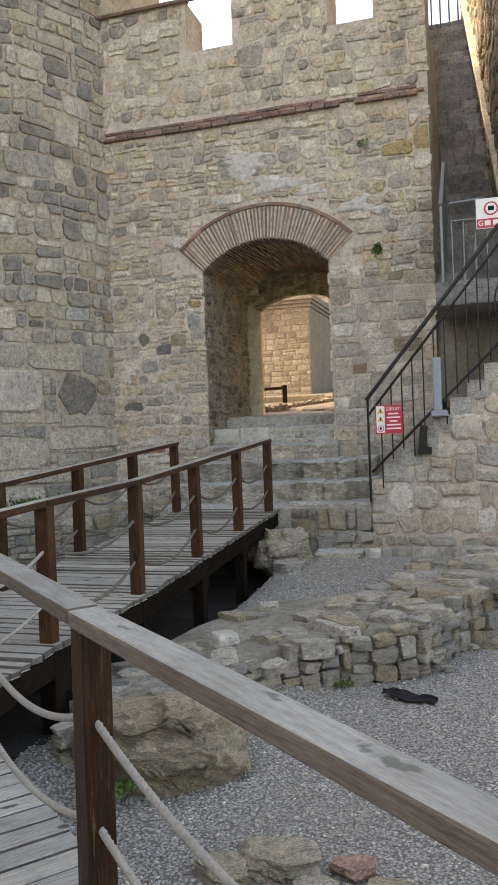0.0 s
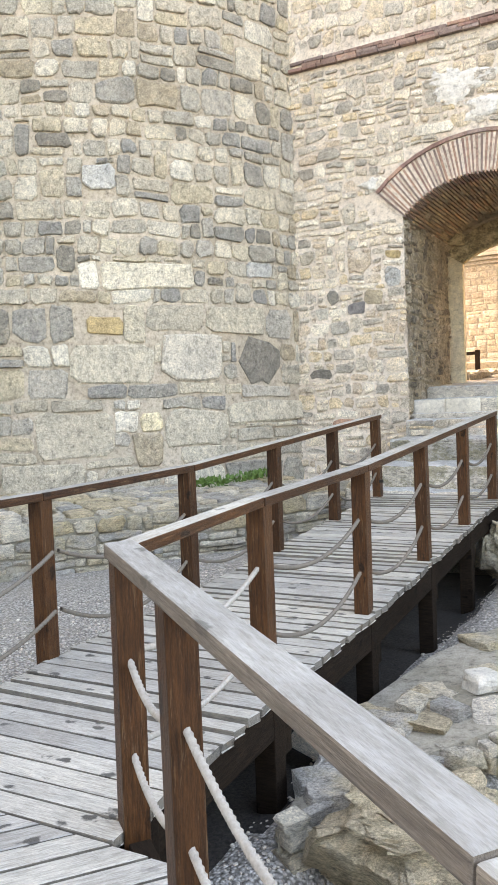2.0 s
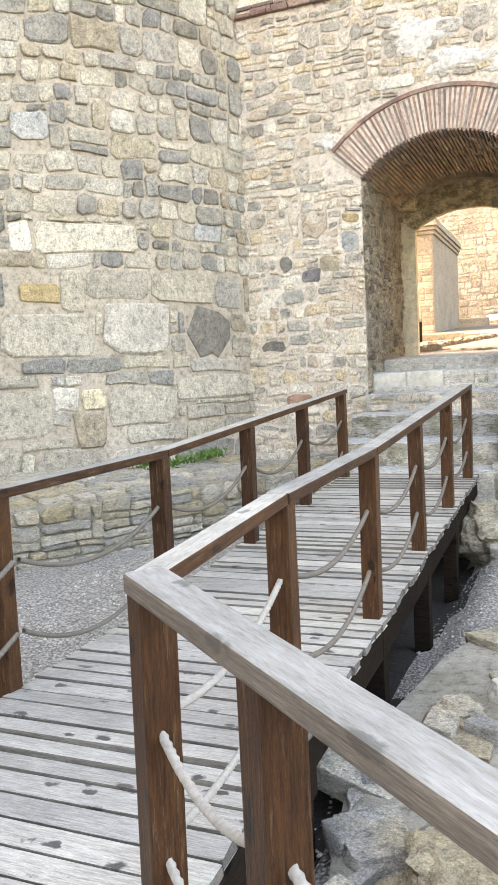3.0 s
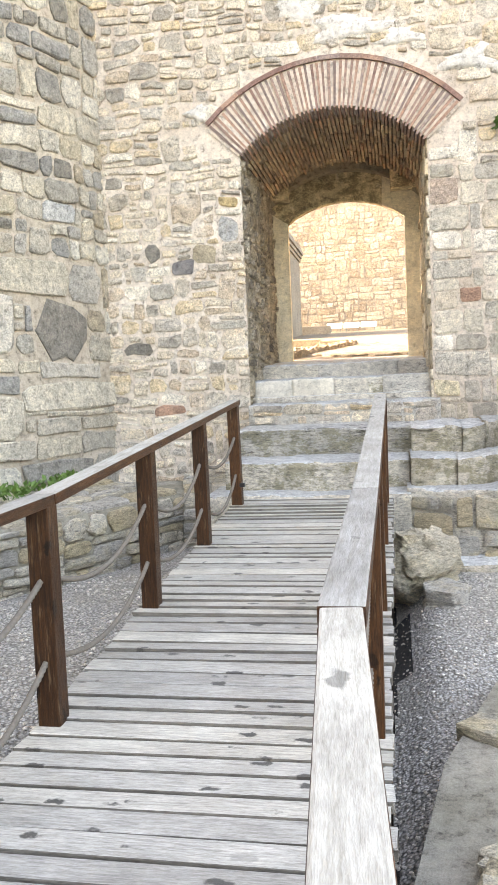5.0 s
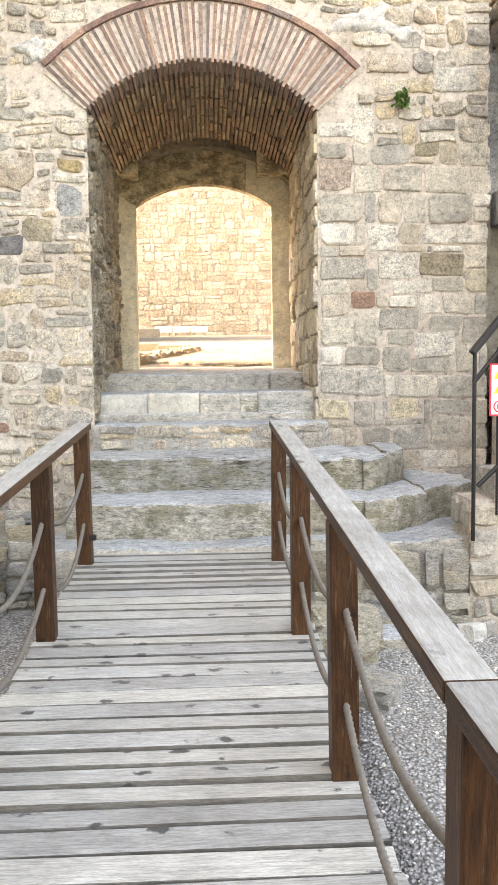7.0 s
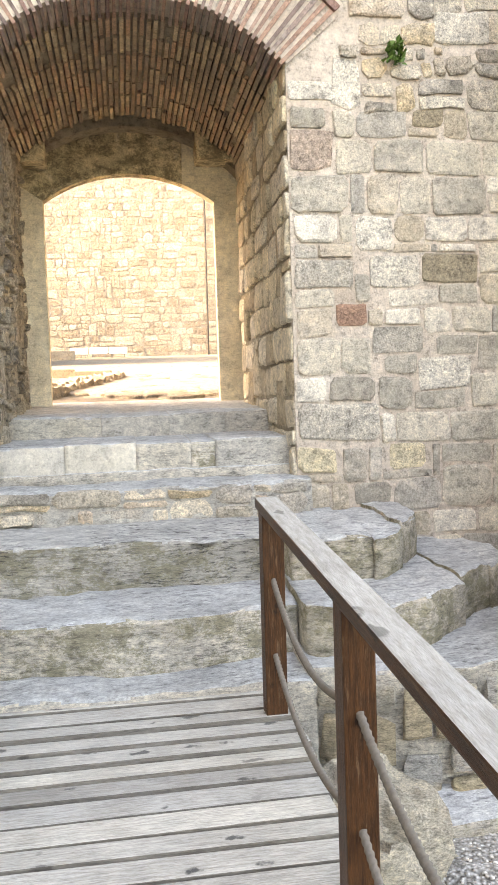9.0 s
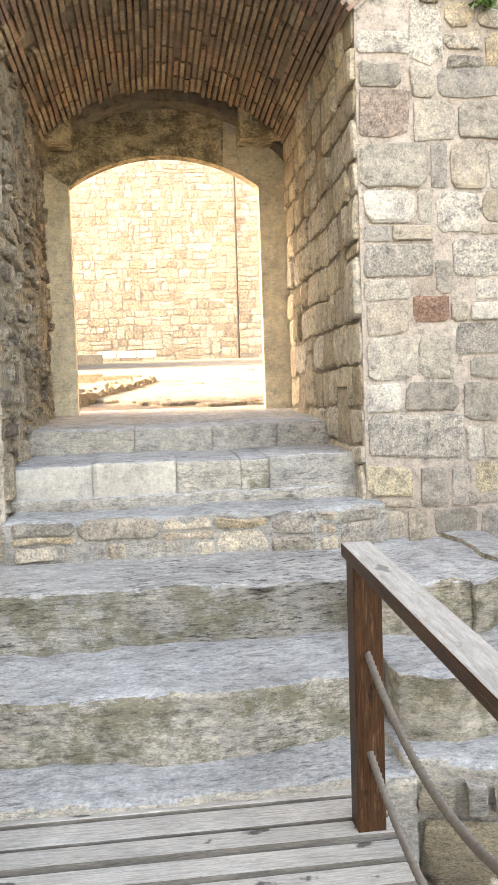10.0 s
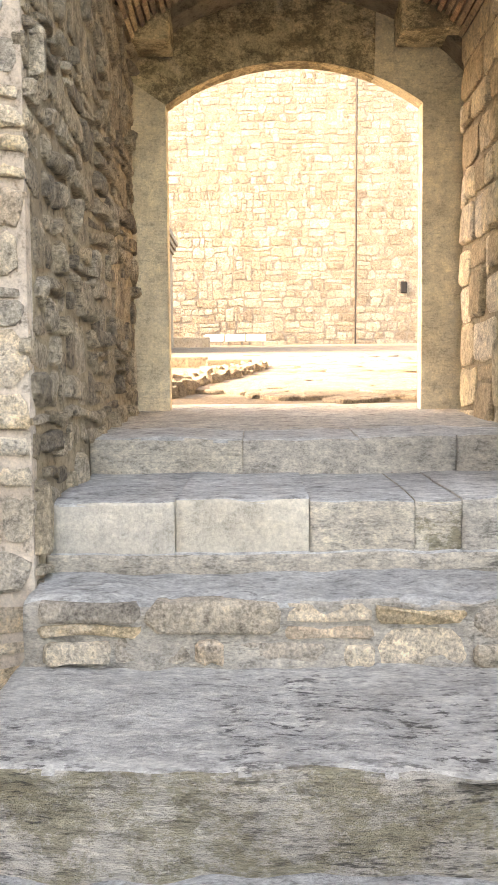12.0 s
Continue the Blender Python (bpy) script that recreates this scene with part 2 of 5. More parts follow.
m_frame = stone_mat("frame_stone", [(0.70, 0.63, 0.48), (0.67, 0.61, 0.47), (0.73, 0.66, 0.51)], False, 0.008, (1, 1, 1), 0.25, 0.92, 0.3, 0.5, (0.66, 0.58, 0.41, 0.5), (0.34, 0.28, 0.18, 0.25))
m_brick = stone_mat("old_brick", BRICK, False, 0.006, (1, 1, 1), 0.3)
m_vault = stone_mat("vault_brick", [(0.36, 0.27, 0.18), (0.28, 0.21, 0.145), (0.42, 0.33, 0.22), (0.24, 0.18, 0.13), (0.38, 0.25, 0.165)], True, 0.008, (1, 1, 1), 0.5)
m_far = stone_mat("far_stone", FAR, True, 0.02)
m_pebble = stone_mat("gravel_pebbles", PEBBLE, True, 0.002, (1, 1, 1), 0.1)
m_mortar_t = mortar_mat("tower_mortar", (0.40, 0.335, 0.255), (0.58, 0.50, 0.40))
m_mortar_g = mortar_mat("gate_mortar", (0.55, 0.455, 0.36), (0.74, 0.65, 0.545))
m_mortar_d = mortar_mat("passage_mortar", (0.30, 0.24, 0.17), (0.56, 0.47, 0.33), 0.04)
m_mortar_f = mortar_mat("far_mortar", (0.205, 0.18, 0.14), (0.275, 0.245, 0.20))
m_earth = mortar_mat("trodden_earth", (0.15, 0.125, 0.09), (0.215, 0.185, 0.14))
m_mortar_r = mortar_mat("ruin_mortar", (0.30, 0.27, 0.20), (0.46, 0.42, 0.34), 0.03)
m_deck = wood_mat("weathered_deck_board", (0.24, 0.235, 0.21), (0.57, 0.56, 0.51), (1.2, 14, 14), 0.5, 1.0, (0.15, 0.14, 0.12))
# less bleached board sides, with the shade of the gaps put into their colour
m_edge = wood_mat("shaded_board_edge", (0.09, 0.082, 0.07), (0.22, 0.205, 0.175), (1.2, 14, 14), 0.9)
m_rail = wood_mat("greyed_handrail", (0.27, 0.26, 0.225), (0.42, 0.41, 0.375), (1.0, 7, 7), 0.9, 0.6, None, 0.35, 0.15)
m_post = wood_mat("brown_stained_timber", (0.017, 0.008, 0.005), (0.092, 0.038, 0.014), (1.0, 12, 12), 0.45, 0.8, (0.22, 0.14, 0.08), 0.7, 0.22)
# brown-black beams; the shade below the deck is put into this colour too
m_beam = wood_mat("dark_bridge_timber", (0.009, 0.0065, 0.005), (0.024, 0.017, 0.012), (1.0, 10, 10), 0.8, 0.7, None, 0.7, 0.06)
m_railside = wood_mat("brown_rail_side", (0.11, 0.082, 0.06), (0.27, 0.225, 0.175), (1.0, 16, 16), 0.6, 0.5)
m_jamb_dark = stone_mat("dark_jamb_stone", [(0.34, 0.29, 0.22), (0.25, 0.215, 0.17), (0.42, 0.36, 0.27), (0.46, 0.41, 0.33)], False, 0.045, (1, 1, 0.7), 0.75, 0.95, 0.6, 0.9, (0.56, 0.49, 0.38, 0.7))
m_jamb_dark_i = stone_mat("dark_jamb_stone_rest", [(0.34, 0.29, 0.22), (0.25, 0.215, 0.17), (0.42, 0.36, 0.27)], True, 0.045, (1, 1, 0.7), 0.75, 0.95, 0.6, 0.9, (0.56, 0.49, 0.38, 0.7))
m_rope_dark = plain_mat("dark_rope", (0.15, 0.13, 0.105), 0.9, 0, 0.3, 60)
m_rope = plain_mat("grey_rope", (0.36, 0.335, 0.29), 0.9, 0, 0.3, 60)
m_iron = plain_mat("dark_iron", (0.030, 0.028, 0.027), 0.5, 0.6, 0.3)
m_steel = plain_mat("grey_steel_plate", (0.19, 0.21, 0.22), 0.45, 0.5, 0.2)
m_red = plain_mat("red_sign_enamel", (0.62, 0.03, 0.05), 0.35, 0, 0.08)
m_white = plain_mat("white_sign_enamel", (0.80, 0.80, 0.80), 0.35, 0, 0.05)
m_yellow = plain_mat("yellow_sign_enamel", (0.75, 0.52, 0.03), 0.4, 0, 0.05)
m_black = plain_mat("black_cloth", (0.006, 0.006, 0.007), 0.9, 0, 0.2)
m_leaf = plain_mat("green_leaves", (0.085, 0.17, 0.03), 0.6, 0, 0.4, 60)
m_pipe = plain_mat("grey_plastic_pipe", (0.28, 0.31, 0.36), 0.5, 0, 0.2)


def gravel_mat():
    m, nt, b = shader("gravel_bed")
    pos = place_of(nt)
    v = node(nt, "TexVoronoi", [("Vector", pos)], Scale=52.0)
    v2 = node(nt, "TexVoronoi", [("Vector", pos)], Scale=95.0)
    tone = ramp(nt, v.outputs["Color"], [(0.2, (0.39, 0.37, 0.335)), (0.5, (0.46, 0.44, 0.40)), (0.8, (0.54, 0.52, 0.475))])
    # paints the shade between pebbles: colour darkens towards each cell's edge
    c = mix(nt, tone, ramp(nt, v.outputs["Distance"], [(0.25, (1.08, 1.08, 1.08)), (0.7, (0.34, 0.33, 0.31))]), 0.9, "MULTIPLY")
    c = mix(nt, c, ramp(nt, v2.outputs["Color"], [(0.2, (0.7, 0.7, 0.7)), (0.8, (1.15, 1.15, 1.15))]), 0.6, "MULTIPLY")
    dirt = noise_at(nt, pos, 0.9, 6, 0.7)
    c = mix(nt, c, (0.27, 0.24, 0.19), mix(nt, (0, 0, 0), ramp(nt, dirt, [(0.45, (0, 0, 0)), (0.7, (1, 1, 1))]), 0.55))
    nt.links.new(c, b.inputs["Base Color"])
    b.inputs["Roughness"].default_value = 0.95
    inv = node(nt, "Math", [(1, v.outputs["Distance"])])
    inv.operation = "SUBTRACT"
    inv.inputs[0].default_value = 1.0
    n1 = bump(nt, b, inv.outputs[0], 0.02, 1.0)
    bump(nt, b, v2.outputs["Distance"], 0.006, 0.7, n1)
    return m


# soil below the footbridge, its colour darkened to carry the shade there
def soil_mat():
    m, nt, b = shader("shade_dark_soil")
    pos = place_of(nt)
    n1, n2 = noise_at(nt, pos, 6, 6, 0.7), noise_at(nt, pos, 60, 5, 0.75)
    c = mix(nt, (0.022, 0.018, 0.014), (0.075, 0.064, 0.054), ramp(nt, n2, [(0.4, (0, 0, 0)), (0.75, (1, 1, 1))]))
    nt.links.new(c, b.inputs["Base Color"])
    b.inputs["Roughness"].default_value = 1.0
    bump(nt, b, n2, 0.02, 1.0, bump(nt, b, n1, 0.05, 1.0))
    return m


m_gravel, m_soil = gravel_mat(), soil_mat()

# ---- builders ----
rng = random.Random(7)


def thing(name, label, category, at=(0, 0, 0), group="", kind=""):
    ob = new(name)
    ob.location = at
    ob.empty_display_size = 0.1
    return tagged(ob, label, category, group, kind)


def part(name, bm, material, parent=None, label=""):
    if isinstance(bm, bmesh.types.BMesh):
        me = bpy.data.meshes.new(name)
        bm.to_mesh(me)
        bm.free()
    else:
        me = bm
    if material and not me.materials:
        me.materials.append(material)
    ob = new(name, me)
    if parent:
        ob.parent = parent
        ob.matrix_parent_inverse = Matrix.Translation(-parent.location) if parent.parent is None else Matrix()
    if label:
        ob["label"] = label
    return ob


def smooth(me):
    me.polygons.foreach_set("use_smooth", [True] * len(me.polygons))
    return me


def soup(name, verts, faces, material, soft=False):
    me = bpy.data.meshes.new(name)
    me.from_pydata(verts, [], faces)
    me.materials.append(material)
    if soft:
        smooth(me)
    return me


def box_bm(bm, x0, x1, y0, y1, z0, z1, bevel=0.0):
    r = bmesh.ops.create_cube(bm, size=1.0, matrix=Matrix.LocRotScale(((x0 + x1) / 2, (y0 + y1) / 2, (z0 + z1) / 2), None, (x1 - x0, y1 - y0, z1 - z0)))
    if bevel:
        es = {e for v in r["verts"] for e in v.link_edges}
        bmesh.ops.bevel(bm, geom=list(es), offset=bevel, segments=2, affect="EDGES", profile=0.6)
    return bm


def box(x0, x1, y0, y1, z0, z1, bevel=0.0):
    return box_bm(bmesh.new(), x0, x1, y0, y1, z0, z1, bevel)


def prism(outline, depth_axis, d0, d1):
    """A solid from a plan outline; outline in the two other axes in order."""
    def put(p, d):
        q = list(p)
        q.insert(depth_axis, d)
        return q
    n = len(outline)
    verts = [put(p, d0) for p in outline] + [put(p, d1) for p in outline]
    faces = [tuple(range(n)), tuple(range(2 * n - 1, n - 1, -1))]
    faces += [(i, i + n, (i + 1) % n + n, (i + 1) % n) for i in range(n)]
    bm = bmesh.new()
    vs = [bm.verts.new(v) for v in verts]
    for f in faces:
        bm.faces.new([vs[i] for i in f])
    bmesh.ops.recalc_face_normals(bm, faces=bm.faces)
    return bm


# stone blanks: unit blocks in x (width), y (height), z (out of the wall)
def stone_blank(seed, square):
    r = random.Random(seed)
    cut = 0.20 if square < 8 else 0.09
    ring = []
    for sx, sy in ((1, -1), (1, 1), (-1, 1), (-1, -1)):
        cx, cy = 0.5 * sx * r.uniform(0.88, 1.0), 0.5 * sy * r.uniform(0.86, 1.0)
        a, c = cut * r.uniform(0.25, 1.3), cut * r.uniform(0.25, 1.3)
        pair = [(cx, cy - sy * c), (cx - sx * a, cy)]
        if sx * sy < 0:
            pair.reverse()
        ring += pair
        if sx * sy > 0:
            ring.append((r.uniform(-0.15, 0.15), 0.5 * sy * r.uniform(0.9, 1.02)))
    n = len(ring)
    lean = (r.uniform(-0.25, 0.25), r.uniform(-0.25, 0.25))
    verts = [(x, y, -0.6) for x, y in ring]
    verts += [(x * 0.99, y * 0.985, 0.6 + r.uniform(-0.2, 0.15) + lean[0] * x + lean[1] * y) for x, y in ring]
    verts += [(x * r.uniform(0.86, 0.95), y * r.uniform(0.82, 0.93), 1.0 + r.uniform(-0.18, 0.18) + lean[0] * x + lean[1] * y) for x, y in ring]
    verts.append((r.uniform(-0.12, 0.12), r.uniform(-0.12, 0.12), 1.0 + r.uniform(-0.2, 0.3)))
    faces = []
    for k in range(2):
        for i in range(n):
            j = (i + 1) % n
            faces.append((k * n + i, k * n + j, (k + 1) * n + j, (k + 1) * n + i))
    faces += [(2 * n + i, 2 * n + (i + 1) % n, 3 * n) for i in range(n)]
    return verts, faces


BLANKS = [stone_blank(100 + i, 6.0) for i in range(14)]
BLOCKS = [stone_blank(200 + i, 9.0) for i in range(8)]


def chunk_blank(seed):
    """An angular broken stone in the unit block, the hull of scattered corners."""
    r = random.Random(seed)
    bm = bmesh.new()
    for sx in (-1, 1):
        for sy in (-1, 1):
            for sz in (-0.6, 1.0):
                for _ in range(3):
                    k = [r.uniform(0.45, 1.0) for _ in range(3)]
                    bm.verts.new((0.5 * sx * k[0], 0.5 * sy * k[1], sz * k[2]))
    res = bmesh.ops.convex_hull(bm, input=bm.verts[:])
    bmesh.ops.delete(bm, geom=[g for g in res["geom_interior"] if isinstance(g, bmesh.types.BMVert)], context="VERTS")
    bm.verts.index_update()
    verts = [tuple(v.co) for v in bm.verts]
    faces = [tuple(v.index for v in f.verts) for f in bm.faces]
    bm.free()
    return verts, faces


CHUNKS = [chunk_blank(300 + i) for i in range(12)]


def frame_at(p, right, up, out):
    m = Matrix((right, up, out)).transposed().to_4x4()
    m.translation = p
    return m


def lay(stones, blanks, mesh_one, rest_mat, parent, name="stone", near=None, limit=300, soft=True):
    """Stones as (matrix, (w, h, d)). The nearest to near become pieces of their own, the rest one joined part."""
    stones = list(stones)
    if near is not None:
        stones.sort(key=lambda s: (s[0].translation - Vector(near)).length)
    meshes = [soup(name, v, f, mesh_one, soft) for v, f in blanks] if limit else []
    for i, (m, size) in enumerate(stones[:limit]):
        ob = part(name, meshes[rng.randrange(len(meshes))], None, parent)
        ob.matrix_basis = m @ Matrix.Diagonal((*size, 1))
    verts, faces = [], []
    for m, size in stones[limit:]:
        bv, bf = blanks[rng.randrange(len(blanks))]
        base = len(verts)
        flip = rng.choice((1, -1))
        mm = m @ Matrix.Diagonal((size[0], size[1], size[2], 1))
        if flip < 0:
            mm = mm @ Matrix.Rotation(math.pi, 4, "Z")
        verts += [tuple(mm @ Vector(v)) for v in bv]
        faces += [tuple(base + i for i in f) for f in bf]
    if verts:
        ob = part("stones" if name == "stone" else name + "s", soup(name + "_rest", verts, faces, rest_mat, soft), None, parent)
        tagged(ob, kind="stuff")


TONES = dict(dark=(0.20, 0.185, 0.16), purple=(0.21, 0.20, 0.20), brown=(0.34, 0.29, 0.21), grey=(0.45, 0.42, 0.365), ochre=(0.46, 0.35, 0.19), red=(0.36, 0.22, 0.16), pink=(0.50, 0.40, 0.33), pale=(0.68, 0.64, 0.56), yellow=(0.60, 0.53, 0.38), blue=(0.37, 0.375, 0.365), buff=(0.50, 0.46, 0.38))
TONE_MATS = {}


def tone_mat(tone):
    if tone not in TONE_MATS:
        c = TONES[tone]
        TONE_MATS[tone] = stone_mat(tone + "_block", [c, tuple(v * 1.12 for v in c), tuple(v * 0.9 for v in c)], False, 0.016, grain=0.8)
    return TONE_MATS[tone]


def rock_face(u, v, w, h, d, r, put, sway, wild):
    """One rough-hewn stone: an uneven outline that follows the waver of the courses, a steep rim and a chipped face."""
    a, b = w / 2, h / 2
    m = min(w, h)
    k = [m * r.uniform(0.06 if wild < 1.2 else 0.26, min(0.42, 0.14 + 0.26 * wild)) for _ in range(8)]
    out = [(-a + k[0], -b), (r.uniform(-0.2, 0.2) * w, -b), (a - k[1], -b), (a, -b + k[2]), (a, b - k[3]), (a - k[4], b), (r.uniform(-0.2, 0.2) * w, b), (-a + k[5], b), (-a, b - k[6]), (-a, -b + k[7])]
    ring = []
    for x, y in out:
        x, y = x + m * wild * r.uniform(-0.09, 0.06) * (1 if x > 0 else -1), y + m * wild * r.uniform(-0.12, 0.06) * (1 if y > 0 else -1)
        q = Vector((u + x, v + y, 0.0))
        ring.append((q.x + sway * noise.noise((q.x * 2.3, q.y * 2.3, 4.0)) + 0.4 * sway * noise.noise((q.x * 7, q.y * 7, 9.0)), q.y + sway * noise.noise((q.x * 1.7, q.y * 2.3, 14.0)) + 0.5 * sway * noise.noise((q.x * 6, q.y * 7, 19.0))))
    cu, cv = sum(p[0] for p in ring) / 10, sum(p[1] for p in ring) / 10
    lean = (r.uniform(-0.5, 0.5) * d, r.uniform(-0.5, 0.5) * d)
    verts = [put(x, y, -0.03) for x, y in ring]
    for inset, depth in ((0.0, 0.62), (r.uniform(0.007, 0.014) + 0.03 * m, 1.0)):
        for x, y in ring:
            L = math.hypot(x - cu, y - cv) or 1.0
            f = max(0.5, 1 - inset * r.uniform(0.6, 1.5) / L)
            verts.append(put(cu + (x - cu) * f, cv + (y - cv) * f, d * (depth + r.uniform(-0.16, 0.12)) + (lean[0] * (x - cu) / a + lean[1] * (y - cv) / b) * 0.5))
    verts.append(put(cu + r.uniform(-0.2, 0.2) * a, cv + r.uniform(-0.2, 0.2) * b, d * r.uniform(0.95, 1.3)))
    faces = [(q * 10 + i, q * 10 + (i + 1) % 10, q * 10 + 10 + (i + 1) % 10, q * 10 + 10 + i) for q in range(2) for i in range(10)]
    faces += [(20 + i, 20 + (i + 1) % 10, 30) for i in range(10)]
    return verts, faces


def lay_faces(cells, put, single, rest, parent, near, limit, depth, sway, wild, seed, name="stone", marks=()):
    """Lays stones given as u, v, width, height; those nearest to near are pieces of their own, marks take a tone of their own."""
    r = random.Random(seed)
    todo = []
    for u, v, w, h in cells:
        x0, x1, y0, y1 = u - w / 2, u + w / 2, v - h / 2, v + h / 2
        for mu, mv, mw, mh, _ in marks:
            a0, a1, b0, b1 = mu - mw / 2 - 0.012, mu + mw / 2 + 0.012, mv - mh / 2 - 0.012, mv + mh / 2 + 0.012
            if x1 <= a0 or x0 >= a1 or y1 <= b0 or y0 >= b1:
                continue
            left = [(x0, a0, y0, y1), (a1, x1, y0, y1), (x0, x1, y0, b0), (x0, x1, b1, y1)]
            x0, x1, y0, y1 = max(left, key=lambda q: max(0.0, q[1] - q[0]) * max(0.0, q[3] - q[2]))
            if x1 - x0 < 0.04 or y1 - y0 < 0.035:
                break
        else:
            todo.append(((x0 + x1) / 2, (y0 + y1) / 2, x1 - x0, y1 - y0, None))
    todo.sort(key=lambda q: (put(q[0], q[1], 0) - Vector(near)).length)
    todo = [tuple(q) for q in marks] + todo
    verts, faces = [], []
    for i, (u, v, w, h, tone) in enumerate(todo):
        sv, sf = rock_face(u, v, w, h, r.uniform(*depth), r, put, sway, 1.21 if tone == "dark" else wild * (0.8 if tone else 1.0))
        if i < limit:
            c = put(u, v, 0)
            ob = part(name, soup(name, [p - c for p in sv], sf, tone_mat(tone) if tone else single), None, parent)
            ob.matrix_basis = Matrix.Translation(c)
        else:
            n = len(verts)
            verts += sv
            faces += [tuple(n + q for q in f) for f in sf]
    if verts:
        tagged(part(name + "s", soup(name + "_rest", verts, faces, rest), None, parent), kind="stuff")


def courses(u0, u1, v0, v1, hs, ws, joint, r, free=None, rough=0.5):
    """Rubble laid in wavering courses: yields centre u, v and size w, h of each stone, left out where free says so."""
    v = v0
    tall = []
    seed = r.uniform(0, 50)
    while v < v1 - 0.03:
        h = min(r.uniform(*hs(v)), v1 - v)
        if v1 - v - h < 0.05:
            h = v1 - v
        u = u0 + r.uniform(-0.1, 0.0)
        taken, tall = tall, []
        while u < u1 - 0.02:
            hit = [q for q in taken if q[0] - 0.01 <= u < q[1] - 0.01]
            if hit:
                top, nxt = hit[0][2], hit[0][1]
                if v + h - top > 0.06:
                    pieces, w = [(max(u, u0), min(nxt, u1), top, v + h)], nxt - u
                else:
                    pieces, w = [], nxt - u
            else:
                w = r.uniform(*ws(v)) * (0.55 + 0.45 * h / hs(v)[1])
                ahead = [q[0] for q in taken if q[0] > u]
                if ahead:
                    w = min(w, max(0.03, min(ahead) - u))
                if u1 - u - w < 0.07:
                    w = u1 - u
                a, b = max(u, u0), min(u + w, u1)
                pieces = [(a, b, v, v + h)]
                k = r.random()
                if k < rough * 0.22 and w < 0.42 and v + h * 1.6 < v1:
                    lift = h * r.uniform(0.3, 0.75)
                    pieces = [(a, b, v, v + h + lift)]
                    tall.append((a, b, v + h + lift))
                elif h > (0.12 if hs(v)[1] < 0.25 else 0.25) and k < rough * 0.5:
                    q = r.uniform(0.35, 0.65)
                    pieces = [(a, b, v, v + h * q), (a, b, v + h * q, v + h)]
                elif w > 0.26 and k < rough * 0.7:
                    q = r.uniform(0.3, 0.7)
                    pieces = [(a, a + (b - a) * q, v, v + h), (a + (b - a) * q, b, v, v + h)]
            for (pa, pb, pv, pw) in pieces:
                uc, vc = (pa + pb) / 2, (pv + pw) / 2
                vc += rough * 0.05 * noise.noise((uc * 1.1, vc * 0.8, seed))
                ww, hh = pb - pa - joint * r.uniform(0.5, 1.3), pw - pv - joint * r.uniform(0.5, 1.3)
                if ww > 0.025 and hh > 0.02 and (free is None or free(uc, vc, ww, hh)):
                    yield uc, vc, ww, hh
            u += w
        v += h

# ---- ground ----


def sstep(a, b, x):
    k = max(0.0, min(1.0, (x - a) / (b - a)))
    return k * k * (3 - 2 * k)


def ground_z(x, y):
    front = sstep(-0.45, 0.15, (x + 1.3) * 0.88 - (y - 5.9) * 0.47)
    behind = -0.46 + 0.16 * sstep(7.0, 10.0, y)
    z = behind * (1 - front) + (-0.74 + 0.02 * math.sin(2.1 * x + y)) * front
    trench = sstep(-2.2, -2.6, x) * sstep(-4.1, -3.8, x)
    z = z * (1 - trench) + (-0.62) * trench
    left = sstep(-3.9, -4.25, x)
    z = z * (1 - left) + (-0.28) * left
    z += 0.025 * noise.noise((x * 1.3, y * 1.3, 0)) + 0.012 * noise.noise((x * 4, y * 4, 3))
    up = sstep(12.2, 14.0, y)
    z = z * (1 - up) + up * (1.56 + 0.077 * max(0, y - 14.3) - 0.03 * sstep(33, 60, y) * (y - 33) * 2)
    far = sstep(40, 90, math.hypot(x, y - 8))
    return z * (1 - far)


def axis(lo, hi, step, ends):
    vals = [lo + i * step for i in range(int(round((hi - lo) / step)) + 1)]
    return sorted([-e for e in ends if -e < lo] + vals + [e for e in ends if e > hi])


gx = axis(-8.0, 4.0, 0.1, (600, 250, 120, 70, 45, 30, 22, 16, 12, 9))
gy = axis(1.0, 12.0, 0.1, (600, 250, 120, 80, 60, 48, 40, 36, 33, 30, 27, 24, 21, 18, 16, 15, 14.5, 14, 13.5, 13, 12.5))
gv = [(x, y, ground_z(x, y)) for y in gy for x in gx]
nx = len(gx)
gf = [(j * nx + i, j * nx + i + 1, (j + 1) * nx + i + 1, (j + 1) * nx + i) for j in range(len(gy) - 1) for i in range(nx - 1)]
ground_me = soup("ground", gv, gf, m_gravel, True)
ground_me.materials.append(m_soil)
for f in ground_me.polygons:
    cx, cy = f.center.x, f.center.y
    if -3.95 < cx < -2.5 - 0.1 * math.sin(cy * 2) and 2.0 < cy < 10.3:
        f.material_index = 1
tagged(new("ground", ground_me), "grey gravel courtyard with soil darkened for shade below the footbridge", "ground", kind="structure")

# loose pebbles of the gravel
pr = random.Random(3)
ico = bmesh.new()
bmesh.ops.create_icosphere(ico, subdivisions=1, radius=0.5)
ico.verts.ensure_lookup_table()
iv = np.array([v.co[:] for v in ico.verts])
ifc = np.array([[v.index for v in f.verts] for f in ico.faces])
ico.free()
pv, pf, count = [], [], 0


